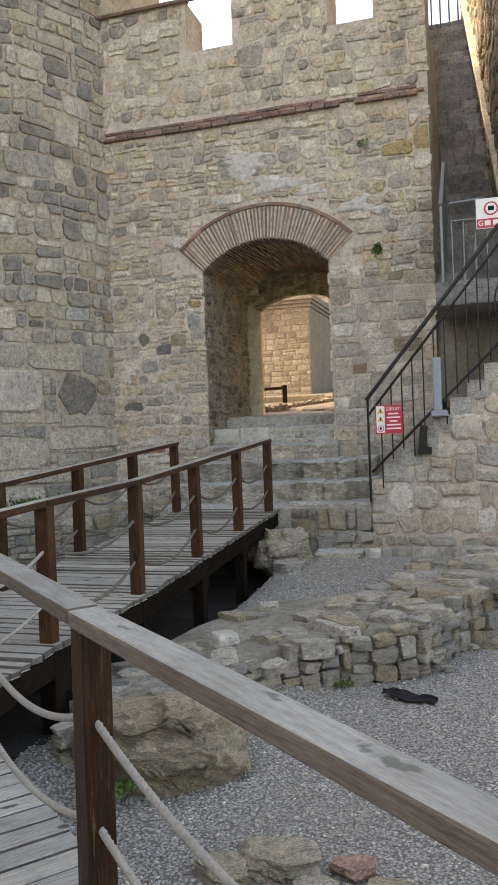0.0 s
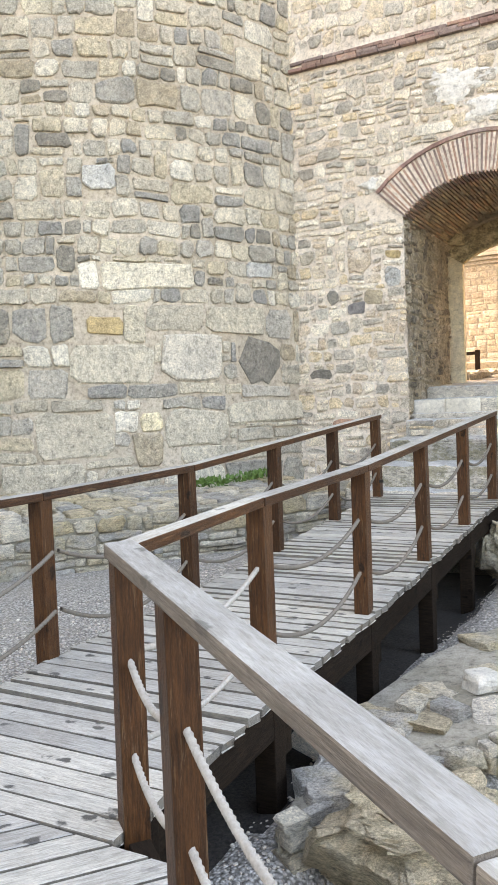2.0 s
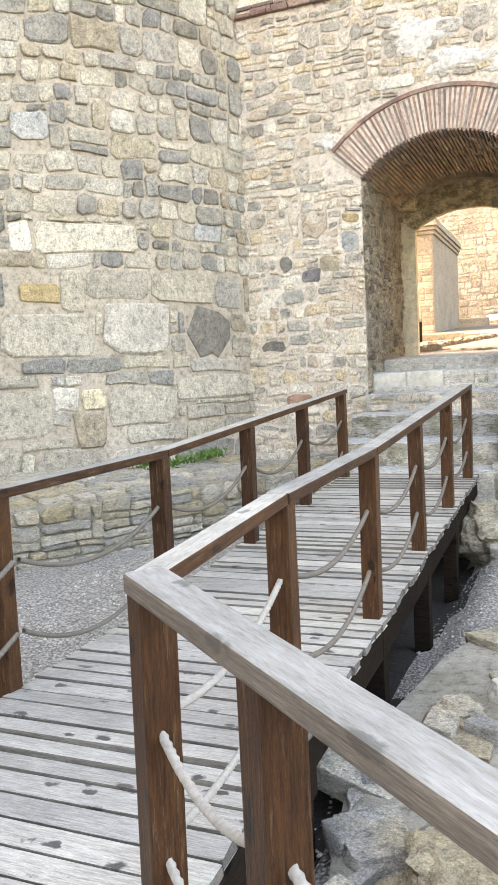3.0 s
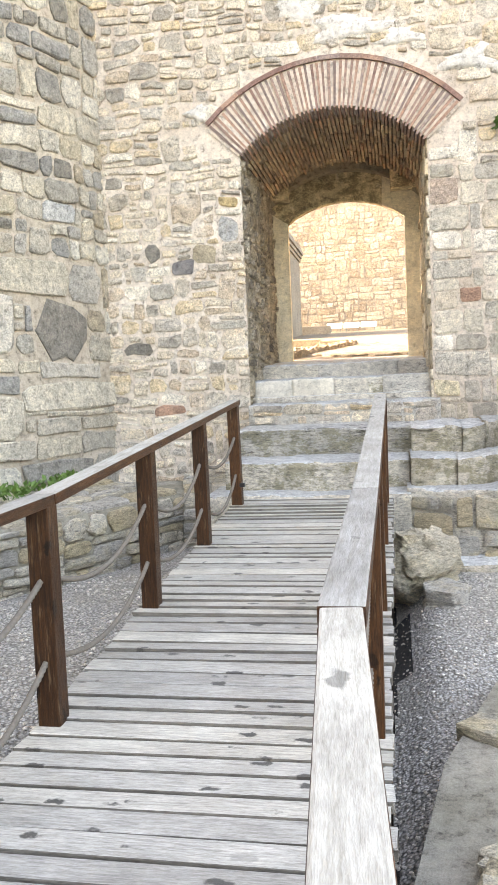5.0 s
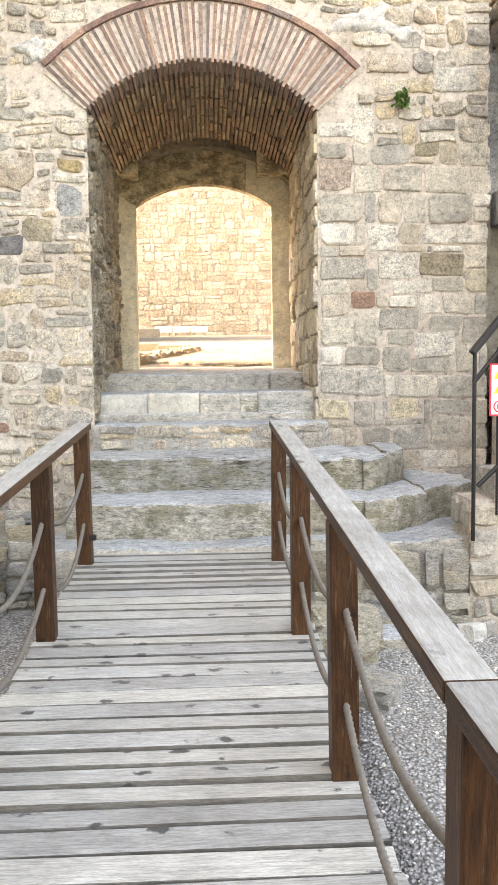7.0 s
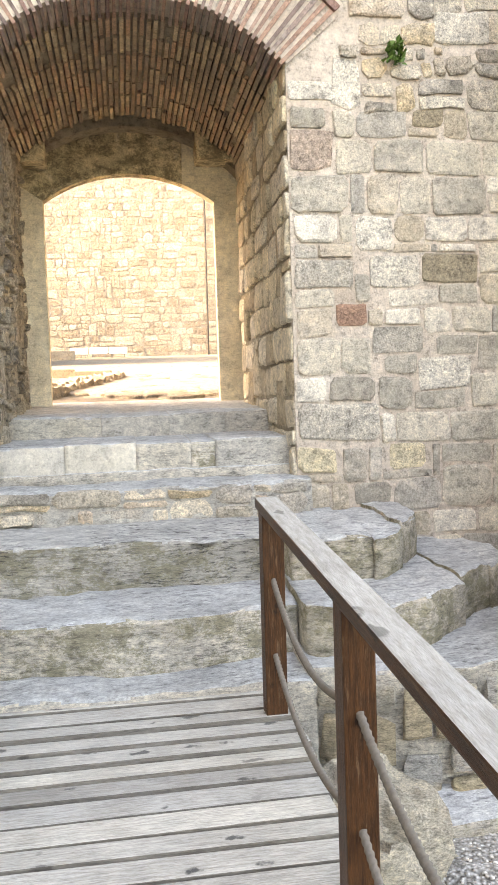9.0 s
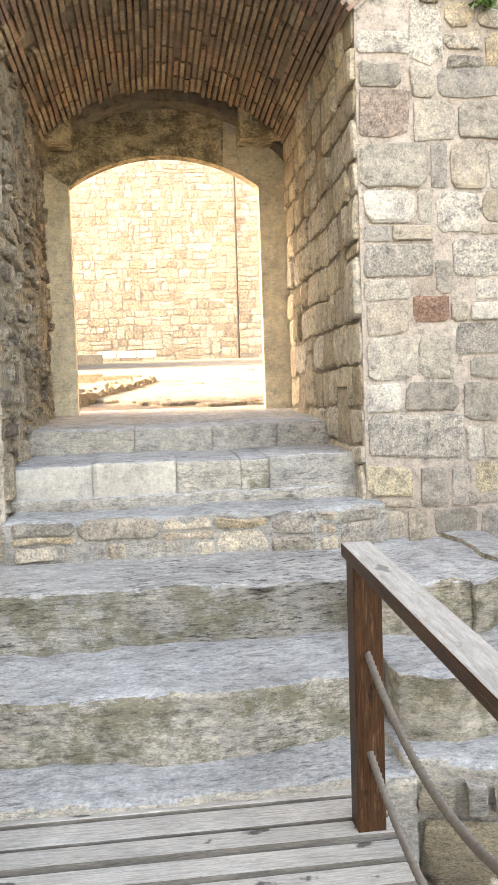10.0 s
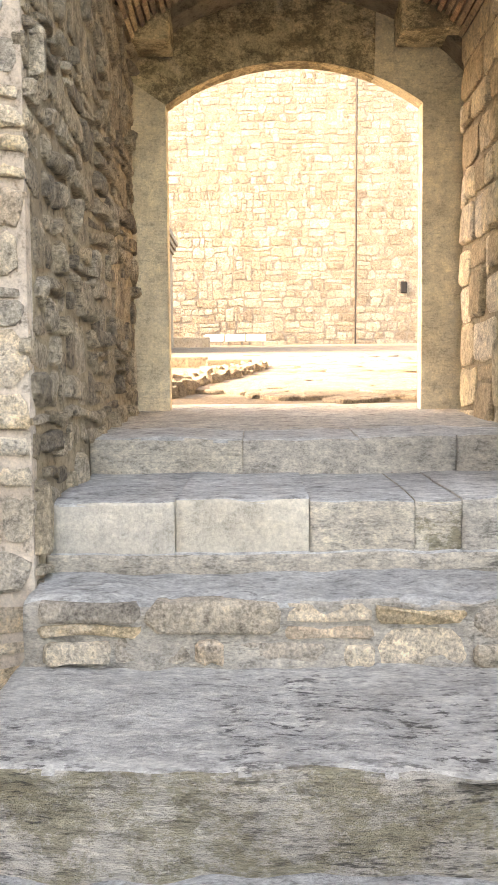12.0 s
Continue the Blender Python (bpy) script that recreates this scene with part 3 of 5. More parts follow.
def pebble(x, y, z, s):
    global count
    sc = np.array((s * pr.uniform(0.8, 1.4), s * pr.uniform(0.7, 1.1), s * pr.uniform(0.4, 0.75)))
    a = pr.uniform(0, 6.28)
    q = iv * sc * np.array([[pr.uniform(0.8, 1.15)] for _ in range(12)])
    c, s_ = math.cos(a), math.sin(a)
    q = q @ np.array(((c, s_, 0), (-s_, c, 0), (0, 0, 1))) + (x, y, z + sc[2] * 0.2)
    pv.append(q)
    pf.append(ifc + 12 * count)
    count += 1


while count < 17000:
    x, y = pr.uniform(-2.6, 1.6), 3.0 + 7.0 * pr.random() ** 1.15
    pebble(x, y, ground_z(x, y), pr.choice((0.010, 0.013, 0.016, 0.02, 0.026)))
while count < 20500:
    x, y = pr.uniform(-5.4, -3.7), pr.uniform(4.6, 9.6)
    pebble(x, y, ground_z(x, y), pr.choice((0.012, 0.016, 0.022, 0.03)))
tagged(new("gravel", soup("gravel", np.concatenate(pv).tolist(), np.concatenate(pf).tolist(), m_pebble, True)), "loose grey and white crushed gravel on the courtyard ground", "gravel", kind="stuff")

# ---- gate wall: openings through a thick wall ----
WY, WB = 11.74, 14.5
OX0, OX1, OXM = -4.01, -2.06, -3.035
R1, R2, CZ = 1.34, 1.81, 2.79
HALF = math.asin(0.972 / R1)
EDGE_R = -0.58
PAR = 7.06


def arc(cx, cz, r, a0, a1, n):
    return [(cx + r * math.sin(a0 + (a1 - a0) * i / n), cz + r * math.cos(a0 + (a1 - a0) * i / n)) for i in range(n + 1)]


wall_gate = thing("wall_gate", "thick pale rubble-stone gate wall with battlements and arched gateway", "wall", (-3.0, WY, 0), kind="structure")
low = [(-9.0, -1.0), (OX0, -1.0)] + [(OX0, 3.72)] + arc(OXM, CZ, R1 + 0.09, -HALF, HALF, 24)[1:-1] + [(OX1, 3.72), (OX1, -1.0), (EDGE_R, -1.0), (EDGE_R, PAR), (-9.0, PAR)]
part("wall_core", prism(low, 1, WY, 13.95), m_mortar_g, wall_gate)
IXM, IH, IR, ICZ = -3.043, 0.778, 1.33, 2.348
IA = math.asin(IH / IR)
back = [(-9.0, -1.0), (IXM - 1.03, -1.0), (IXM - 1.03, 3.60)] + arc(IXM, 2.63, 1.42, -0.81, 0.81, 16)[1:-1] + [(IXM + 1.03, 3.60), (IXM + 1.03, -1.0), (EDGE_R, -1.0), (EDGE_R, 6.0), (-9.0, 6.0)]
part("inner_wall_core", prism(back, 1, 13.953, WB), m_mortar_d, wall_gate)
for x0, x1, top in ((-9.0, -4.13, 7.85), (-3.40, -1.95, 8.7), (-1.30, EDGE_R, 8.7)):
    part("merlon", box(x0, x1, WY + 0.003, WY + 0.75, PAR, top, 0.01), m_mortar_g, wall_gate)


def in_arch(u, v, w, h, pad=0.0):
    """True where a block would reach into the gateway or its brick arch."""
    for du in (-0.5, 0, 0.5):
        for dv in (-0.5, 0, 0.5):
            x, z = u + du * w - OXM, v + dv * h
            if z < 3.75 and abs(x) < 0.965 + pad:
                return True
            rr = math.hypot(x, z - CZ)
            if z > 3.6 and rr < R2 + 0.05 + pad and abs(math.atan2(x, z - CZ)) < HALF + 0.03:
                return True
    return False


MARKS_LEFT = [  # blocks that stand out: x, z, width, height, tone
    (-5.02, 2.78, 0.18, 0.20, "dark"), (-4.69, 2.58, 0.26, 0.16, "purple"), (-4.45, 2.72, 0.27, 0.22, "brown"), (-5.24, 1.73, 0.35, 0.13, "dark"), (-4.92, 2.36, 0.27, 0.17, "grey"), (-5.20, 2.56, 0.17, 0.17, "grey"), (-4.14, 3.24, 0.22, 0.11, "ochre"),
    (-4.20, 1.94, 0.40, 0.08, "grey"), (-4.89, 1.04, 0.33, 0.10, "red"), (-3.57, 4.75, 0.47, 0.15, "pale"), (-4.36, 4.20, 0.22, 0.20, "pale"), (-4.67, 3.69, 0.27, 0.10, "grey"), (-4.15, 2.98, 0.22, 0.24, "blue")]
MARKS_RIGHT = [
    (-1.91, 3.18, 0.27, 0.26, "pink"), (-1.67, 2.12, 0.20, 0.15, "red"), (-1.36, 2.40, 0.34, 0.21, "pale"), (-0.97, 2.42, 0.40, 0.19, "brown"), (-1.03, 1.72, 0.36, 0.21, "pale"), (-1.31, 1.17, 0.25, 0.17, "yellow"), (-1.92, 1.16, 0.26, 0.16, "yellow"),
    (-1.36, 1.95, 0.35, 0.17, "grey"), (-1.49, 2.65, 0.24, 0.21, "pale"), (-1.76, 1.42, 0.54, 0.25, "grey"), (-1.88, 3.55, 0.34, 0.12, "pale"), (-1.85, 2.39, 0.40, 0.18, "grey"), (-0.87, 3.98, 0.38, 0.21, "pale"), (-1.12, 3.39, 0.20, 0.11, "brown")]
MARKS_HIGH = [(-1.03, 5.16, 0.42, 0.20, "ochre"), (-0.70, 5.28, 0.2, 0.34, "ochre")]


def gate_free(u, v, w, h):
    if in_arch(u, v, w, h):
        return False
    if 5.86 < v + h / 2 and v - h / 2 < 6.03:
        return False
    if v + h / 2 > PAR:
        if -4.13 < u + w / 2 and u - w / 2 < -3.40:
            return False
        if -1.95 < u + w / 2 and u - w / 2 < -1.30:
            return False
        if u < -4.0 and v + h / 2 > 7.86:
            return False
    return True


def on_gate(u, v, d):
    return Vector((u, WY - 0.002 - d, v))


r1 = random.Random(11)
rubble_low = list(courses(-5.75, OX0 + 0.012, 0.2, 3.70, lambda v: (0.07, 0.20), lambda v: (0.12, 0.42), 0.030, r1, gate_free, 0.9))
rubble = list(courses(-5.75, OX1 + 0.02, 3.70, 8.4, lambda v: (0.07, 0.19) if v < 6 else (0.12, 0.25), lambda v: (0.12, 0.40) if v < 6 else (0.18, 0.45), 0.027, r1, gate_free, 0.9))
dressed = list(courses(OX1 + 0.01, EDGE_R + 0.02, 0.2, 3.45, lambda v: (0.17, 0.26), lambda v: (0.22, 0.42), 0.018, r1, gate_free, 0.15))
rubble += courses(OX1 + 0.03, EDGE_R + 0.02, 3.45, 8.4, lambda v: (0.08, 0.22), lambda v: (0.12, 0.42), 0.022, r1, gate_free, 0.8)

# brick string course
band = thing("brick_string_course", "projecting course of worn red bricks along the gate wall", "brick course", (-3.0, WY, 5.95), kind="structure")
band_mesh = {}
for row, (z0, hgt, outw) in enumerate(((5.875, 0.042, 0.07), (5.925, 0.045, 0.045), (5.978, 0.045, 0.03))):
    x = -5.55 - 0.1 * row
    while x < EDGE_R - 0.02:
        L = r1.choice((0.20, 0.24, 0.28))
        if L not in band_mesh:
            band_mesh[L] = None
            bm = box(-L / 2, L / 2, -0.06, 0.06, -0.021, 0.021, 0.006)
            me = bpy.data.meshes.new("brick")
            bm.to_mesh(me)
            bm.free()
            me.materials.append(m_brick)
            band_mesh[L] = me
        if x + L < EDGE_R + 0.02 and r1.random() > 0.06:
            ob = part("brick", band_mesh[L], None, band)
            ob.matrix_basis = pose(x + L / 2, WY - outw + 0.06 + r1.uniform(-0.008, 0.008), z0 + hgt / 2 + 0.008 * math.sin(x * 2) + r1.uniform(-0.003, 0.003), 0, r1.uniform(-1, 1), r1.uniform(-1.5, 1.5))
        x += L + 0.012

# brick arch of the gateway: front ring of single bricks, then the vault behind it
arch = thing("brick_arch", "segmental arch of narrow red bricks with pale mortar over the gateway", "arch", (OXM, WY, 3.72), kind="structure")
NB = 47


def voussoir(r_in, r_out, ang, y0, y1):
    bm = bmesh.new()
    vs = []
    for y in (y0, y1):
        for r, s in ((r_in, -1), (r_in, 1), (r_out, 1), (r_out, -1)):
            a = s * ang / 2
            vs.append(bm.verts.new((r * math.sin(a), y, r * math.cos(a))))
    for f in ((0, 1, 2, 3), (7, 6, 5, 4), (0, 4, 5, 1), (1, 5, 6, 2), (2, 6, 7, 3), (3, 7, 4, 0)):
        bm.faces.new([vs[i] for i in f])
    bmesh.ops.recalc_face_normals(bm, faces=bm.faces)
    return bm


step_a = 2 * HALF / NB
vmeshes = []
for k in range(5):
    bm = voussoir(R1 - 0.02 - 0.008 * (k % 3), R2 - 0.012 * (k % 2) - 0.01 * (k // 2), step_a * (0.44 + 0.05 * (k % 3)), -0.018 - 0.005 * (k % 4), 0.30)
    me = bpy.data.meshes.new("brick")
    bm.to_mesh(me)
    bm.free()
    me.materials.append(m_brick)
    vmeshes.append(me)
for i in range(NB):
    a = -HALF + step_a * (i + 0.5)
    ob = part("brick", vmeshes[r1.randrange(5)], None, arch)
    ob.matrix_basis = pose(OXM, WY, CZ, 0, math.degrees(a) + r1.uniform(-0.25, 0.25), 0)
ring = [(x, z) for x, z in arc(OXM, CZ, R2 - 0.02, -HALF - 0.012, HALF + 0.012, 30)] + [(x, z) for x, z in reversed(arc(OXM, CZ, R1 + 0.004, -HALF - 0.005, HALF + 0.005, 30))]
part("arch_mortar", prism(ring, 1, WY - 0.015, WY + 0.28), m_mortar_g, arch)
rim = bpy.data.meshes.new("rim_brick")
bm = voussoir(R2 + 0.004, R2 + 0.05, 0.125, -0.03, 0.2)
bm.to_mesh(rim)
bm.free()
rim.materials.append(m_brick)
for i in range(13):
    ob = part("rim_brick", rim, None, arch)
    ob.matrix_basis = pose(OXM, WY, CZ, 0, math.degrees(0.985 * (-HALF + 2 * HALF * (i + 0.5) / 13)) + r1.uniform(-0.3, 0.3), 0)
vv, vf = [], []
for row in range(7):
    y0 = WY + 0.31 + row * 0.262
    for i in range(NB):
        a = -HALF + step_a * (i + 0.5)
        if r1.random() < 0.05:
            continue
        lift = r1.uniform(-0.012, 0.022)
        for y in (y0 + 0.002, y0 + 0.257):
            for r, s in ((R1 - 0.03 + lift, -0.3), (R1 - 0.03 + lift, 0.3), (R1 + 0.05, 0.3), (R1 + 0.05, -0.3)):
                b = a + s * step_a
                vv.append((OXM + r * math.sin(b), y, CZ + r * math.cos(b)))
        n = len(vv) - 8
        vf += [tuple(n + q for q in f) for f in ((0, 3, 2, 1), (4, 5, 6, 7), (0, 1, 5, 4), (1, 2, 6, 5), (2, 3, 7, 6), (3, 0, 4, 7))]
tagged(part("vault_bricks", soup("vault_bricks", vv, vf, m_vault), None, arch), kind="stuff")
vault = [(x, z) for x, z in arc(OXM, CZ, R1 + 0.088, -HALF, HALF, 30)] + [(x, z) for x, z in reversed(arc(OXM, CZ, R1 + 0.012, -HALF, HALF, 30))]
tagged(part("ceiling", prism(vault, 1, WY + 0.285, 13.95), m_mortar_d), "dark brick and mortar vault over the gate passage", "ceiling", kind="structure")

# passage side walls: rough blocks on both jambs
jl = list(courses(WY + 0.0, 13.95, 0.9, 3.78, lambda v: (0.06, 0.16), lambda v: (0.08, 0.28), 0.03, r1, None, 0.9))
jr = list(courses(WY + 0.0, 13.95, 0.9, 3.78, lambda v: (0.16, 0.27), lambda v: (0.18, 0.45), 0.022, r1, None, 0.35))

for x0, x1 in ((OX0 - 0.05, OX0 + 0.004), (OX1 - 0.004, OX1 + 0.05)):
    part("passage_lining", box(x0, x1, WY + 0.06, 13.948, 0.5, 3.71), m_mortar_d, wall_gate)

# dressed inner frame
gate_frame = thing("gate_frame", "worn yellowish dressed-stone door frame with segmental head", "door frame", (IXM, 14.15, 1.6), kind="structure")
FY0, FY1 = 14.13, 14.25
for sx in (-1, 1):
    part("jamb", prism([(IXM + sx * IH, 1.45), (IXM + sx * IH, 3.428), (IXM + sx * 1.06, 3.62), (IXM + sx * 1.06, 1.45)], 1, FY0, FY1), m_frame, gate_frame)
spring = IA * 0.60
for a0, a1, mat_, name in ((-IA, -0.0004, m_lintel, "lintel_block"), (0.0004, spring - 0.001, m_lintel, "lintel_block"), (spring, IA, m_frame, "springer")):
    inner = arc(IXM, ICZ, IR, a0, a1, 8)
    top = [(IXM + 1.06, 3.626), (IXM + 1.06, 4.06), (IXM + 0.50, 4.06)] if name == "springer" else [(inner[-1][0] if a1 < 0 else IXM + 0.497, 4.06), (IXM - 1.06 if a0 < -0.5 else inner[0][0], 4.06)]
    if a0 < -0.5:
        top.append((IXM - 1.06, 3.626))
    part(name, prism(inner + top, 1, FY0 + 0.003, FY1), mat_, gate_frame)
for sx in (-1, 1):
    a, b = sorted((IXM + sx * (0.60 if sx > 0 else 0.72), IXM + sx * 1.0))
    part("corbel", box(a, b, 13.86, 14.128, 3.74 if sx > 0 else 3.70, 4.02 if sx > 0 else 3.90, 0.025), m_lintel, gate_frame)

# ---- round tower ----
TCX, TCY, TR = -10.0, 13.0, 4.6
wall_tower = thing("wall_tower", "tall round tower of weathered grey and buff stone blocks", "tower", (TCX, TCY, 0), kind="structure")
seg = 72
# back cut flat and unseen top carried to 14 m to shape the sunlight
tv = [(TCX + TR * math.cos(2 * math.pi * i / seg), min(WB, TCY + TR * math.sin(2 * math.pi * i / seg))) for i in range(seg)]
tv = [p for i, p in enumerate(tv) if p[1] < WB or tv[i - 1][1] < WB or tv[(i + 1) % seg][1] < WB]
core = prism(tv, 2, -1.0, 14.0)
part("tower_core", core, m_mortar_t, wall_tower)


def on_tower(u, v, d):
    a = u / TR
    return Vector((TCX + (TR - 0.004 + d) * math.cos(a), TCY + (TR - 0.004 + d) * math.sin(a), v))


r2 = random.Random(23)
T_MARKS = [  # along the curve, height, width, height of the stone, tone
    (-2.02, 1.93, 0.74, 0.60, "dark"), (-4.13, 2.39, 0.45, 0.22, "ochre"), (-4.06, 1.91, 1.06, 0.48, "buff"), (-3.01, 1.97, 0.82, 0.62, "grey"), (-4.54, 1.04, 0.96, 0.56, "buff"), (-2.99, 1.08, 0.86, 0.46, "buff"), (-3.54, 3.01, 1.15, 0.31, "buff"), (-1.97, 3.15, 0.42, 0.20, "blue"),
    (-3.59, 1.17, 0.28, 0.26, "yellow"), (-3.90, 1.20, 0.28, 0.30, "pale"), (-4.11, 4.20, 0.40, 0.32, "blue"), (-4.65, 4.66, 0.43, 0.17, "dark"), (-4.28, 3.01, 0.25, 0.31, "pale"), (-1.90, 1.53, 0.84, 0.17, "grey"), (-1.90, 1.26, 1.30, 0.28, "buff"), (-4.98, 0.51, 1.04, 0.38, "buff")]
tower_st = list(courses(-2.1 * TR, -0.268 * TR, 0.15, 8.6, lambda v: (0.28, 0.48) if v < 2.2 else (0.15, 0.33), lambda v: (0.4, 0.95) if v < 2.2 else (0.2, 0.62), 0.03, r2, None, 0.6))

# ---- stone bench along the tower foot ----
bench = thing("stone_ledge", "low stone ledge with flat slabs along the tower foot", "ledge", (-5.5, 9.0, -0.4), kind="structure")
LF = [(-8.8, 4.4), (-6.9, 6.5), (-5.75, 8.3), (-5.22, 9.35), (-4.55, 10.72), (-4.08, 10.85)]
part("ledge_core", prism(LF + [(-4.08, 11.76), (-8.8, 11.76)], 2, -0.8, 0.255), m_mortar_r, bench)
r3 = random.Random(31)
top_st = []
for (ax, ay), (bx, by) in zip(LF, LF[1:]):
    L = math.hypot(bx - ax, by - ay)
    dx, dy = (bx - ax) / L, (by - ay) / L
    cells = list(courses(0, L, -0.38, 0.25, lambda v: (0.05, 0.12) if v < -0.1 else (0.12, 0.24), lambda v: (0.2, 0.55), 0.014, r3, None, 0.6))
    lay_faces(cells, lambda u, v, d, o=(ax, ay, dx, dy): Vector((o[0] + o[2] * u + o[3] * d, o[1] + o[3] * u - o[2] * d, v)), m_ruin, m_ruin_i, bench, (-5.2, 9.0, 0.0), 60, (0.012, 0.06), 0.03, 0.9, 81)
    for u, v, w, h in courses(0, L, 0.0, 1.7, lambda v: (0.2, 0.42), lambda v: (0.25, 0.6), 0.03, r3, None, 0.4):
        p = Vector((ax + dx * u - dy * v, ay + dy * u + dx * v, 0.25 + 0.07 * v))
        if math.hypot(p.x - TCX, p.y - TCY) > TR + 0.05 and p.y < WY - 0.1 and p.x < -4.1:
            top_st.append((frame_at(p, (dx, dy, 0), Vector((-dy, dx, 0.07)).normalized(), Vector((0, 0, 1))), (w, h, 0.04)))

# ---- steps up to the gate ----
steps = thing("gate_steps", "worn curved stone steps rising from the footbridge to the gate", "steps", (-3.0, 11.0, 0.2), kind="structure")


def worn_step(name, front, x0, x1, z0, z1, back, mat_, parent=steps, wear=0.02, label="", nose=0.03, top=None):
    """A weathered step: front(x) gives its front edge; the nose is rounded and the faces are uneven."""
    n = max(12, int((x1 - x0) / 0.03))
    prof = []
    for k in range(9):
        prof.append((0.0, z0 + (z1 - nose - z0) * k / 8, 0))
    for k in range(1, 5):
        a = math.pi / 2 * k / 4
        prof.append((nose * (1 - math.cos(a)), z1 - nose + nose * math.sin(a), 1))
    m = max(4, int(back / 0.04))
    for k in range(1, m + 1):
        prof.append((nose + (back - nose) * k / m, z1 + 0.012 * k / m, 2))
    prof += [(back, z0, 3)]
    verts, faces = [], []
    for i in range(n + 1):
        x = x0 + (x1 - x0) * i / n
        for d, z, q in prof:
            p = Vector((x, front(x) + d, z))
            if q < 3:
                k = noise.noise((p.x * 2.6, p.y * 3, p.z * 5)) * 0.9 + noise.noise((p.x * 9, p.y * 9, p.z * 14 + 5)) * 0.5
                if q < 2:
                    p.y += wear * k
                if q > 0:
                    p.z += wear * 0.6 * k - (wear * 0.8 * max(0.0, noise.noise((x * 5, z1 * 9, 2))) if q == 1 else 0.0)
            verts.append(p)
    c = len(prof)
    for i in range(n):
        for k in range(c):
            faces.append((i * c + k, i * c + (k + 1) % c, (i + 1) * c + (k + 1) % c, (i + 1) * c + k))
    faces += [tuple(range(c - 1, -1, -1)), tuple(n * c + k for k in range(c))]
    bm = bmesh.new()
    vs = [bm.verts.new(v) for v in verts]
    for f in faces:
        bm.faces.new([vs[q] for q in f])
    bmesh.ops.recalc_face_normals(bm, faces=bm.faces)
    me = bpy.data.meshes.new(name)
    bm.to_mesh(me)
    bm.free()
    smooth(me)
    me.materials.append(mat_)
    me.materials.append(top or m_sky_tread)
    for f in me.polygons:
        if f.normal.z > 0.6:
            f.material_index = 1
    return part(name, me, mat_, parent, label)


def bowed(x0, x1, y, b):
    return lambda x: y - b * math.sin(math.pi * (x - x0) / (x1 - x0))


worn_step("landing_slab", bowed(-4.15, -2.35, 10.10, 0.0), -4.15, -2.35, -0.4, 0.31, 0.6, m_step)
worn_step("step", bowed(-4.05, -2.35, 10.48, 0.12), -4.05, -2.35, 0.1, 0.575, 0.8, m_riser, steps, 0.03)
worn_step("step_slab", bowed(-4.02, -2.30, 10.95, 0.03), -4.02, -2.30, 0.4, 0.845, 0.75, m_slab, steps, 0.035, top=m_pitted)
worn_step("step", bowed(-4.0, -2.0, 11.58, 0.02), -4.0, -2.0, 0.6, 1.07, 0.4, m_step, steps, 0.035)
worn_step("step", bowed(-4.0, -2.07, 11.86, 0.0), -4.0, -2.07, 0.8, 1.15, 0.8, m_step, steps, 0.01)
x = -3.99
for w, mt in ((0.43, m_pale), (0.46, m_pale), (0.36, m_step), (0.16, m_riser), (0.54, m_step)):
    worn_step("step_block", lambda q, o=r3.uniform(-0.012, 0.012): 11.88 + o, x, x + w - 0.003, 1.06, 1.325 + r3.uniform(-0.008, 0.008), 0.76, mt, steps, 0.016, "", 0.02)
    x += w
x = -4.0
for w in (0.66, 0.5, 0.42, 0.38):
    worn_step("step_block", lambda q, o=r3.uniform(-0.012, 0.012): 12.60 + o, x, x + w - 0.003, 1.25, 1.50 + r3.uniform(-0.004, 0.004), 0.45, m_step, steps, 0.024, "", 0.025)
    x += w
# floor of the passage
fl = bmesh.new()
box_bm(fl, OX0 - 0.05, OX1 + 0.05, 13.0, 14.9, 1.2, 1.515)
for v in fl.verts:
    if v.co.z > 1.4 and v.co.y > 14:
        v.co.z = 1.615
tagged(part("floor", fl, m_step), "worn grey flagstone floor of the gate passage", "floor", kind="structure")

# rubble and slab facing of the step fronts
riser_st = list(courses(-3.95, -2.03, 0.84, 1.05, lambda v: (0.05, 0.12), lambda v: (0.10, 0.42), 0.012, r3, None, 0.9))
lay_faces(riser_st, lambda u, v, d: Vector((u, 11.575 - d, v)), m_gate, m_gate_i, steps, (-3, 11.5, 1), 80, (0.006, 0.035), 0.02, 1.0, 71)

# side steps curving to the stair
side = thing("side_steps", "rough curved stone steps beside the footbridge end", "steps", (-1.8, 10.6, -0.3), kind="structure")
worn_step("landing", lambda x: 10.02 + 0.25 * max(0.0, -x - 1.9), -2.38, -1.28, -0.5, 0.35, 1.7, m_step, side, 0.03)
worn_step("landing", lambda x: 10.02, -1.285, -0.6, -0.2, 0.345, 1.7, m_step, side, 0.01)
for xa, xb, o in ((-2.34, -1.95, 0.0), (-1.945, -1.42, -0.03), (-1.415, -1.14, 0.03), (-1.135, -0.92, -0.01)):
    worn_step("step", lambda x, o=o: o + 10.22 + 0.35 * max(0.0, x + 2.1) + 0.55 * max(0.0, x + 1.7) + 0.5 * max(0.0, -2.15 - x), xa, xb, 0.2, 0.60 + 0.3 * o, 1.0, m_riser, side, 0.05)
for xa, xb, o in ((-2.32, -1.86, 0.0), (-1.855, -1.64, -0.03), (-1.635, -1.42, 0.02)):
    worn_step("step", lambda x, o=o: o + 10.74 + 0.4 * max(0.0, x + 2.0) + 1.1 * max(0.0, x + 1.7), xa, xb, 0.4, 0.85 + 0.4 * o, 0.9, m_riser, side, 0.05)
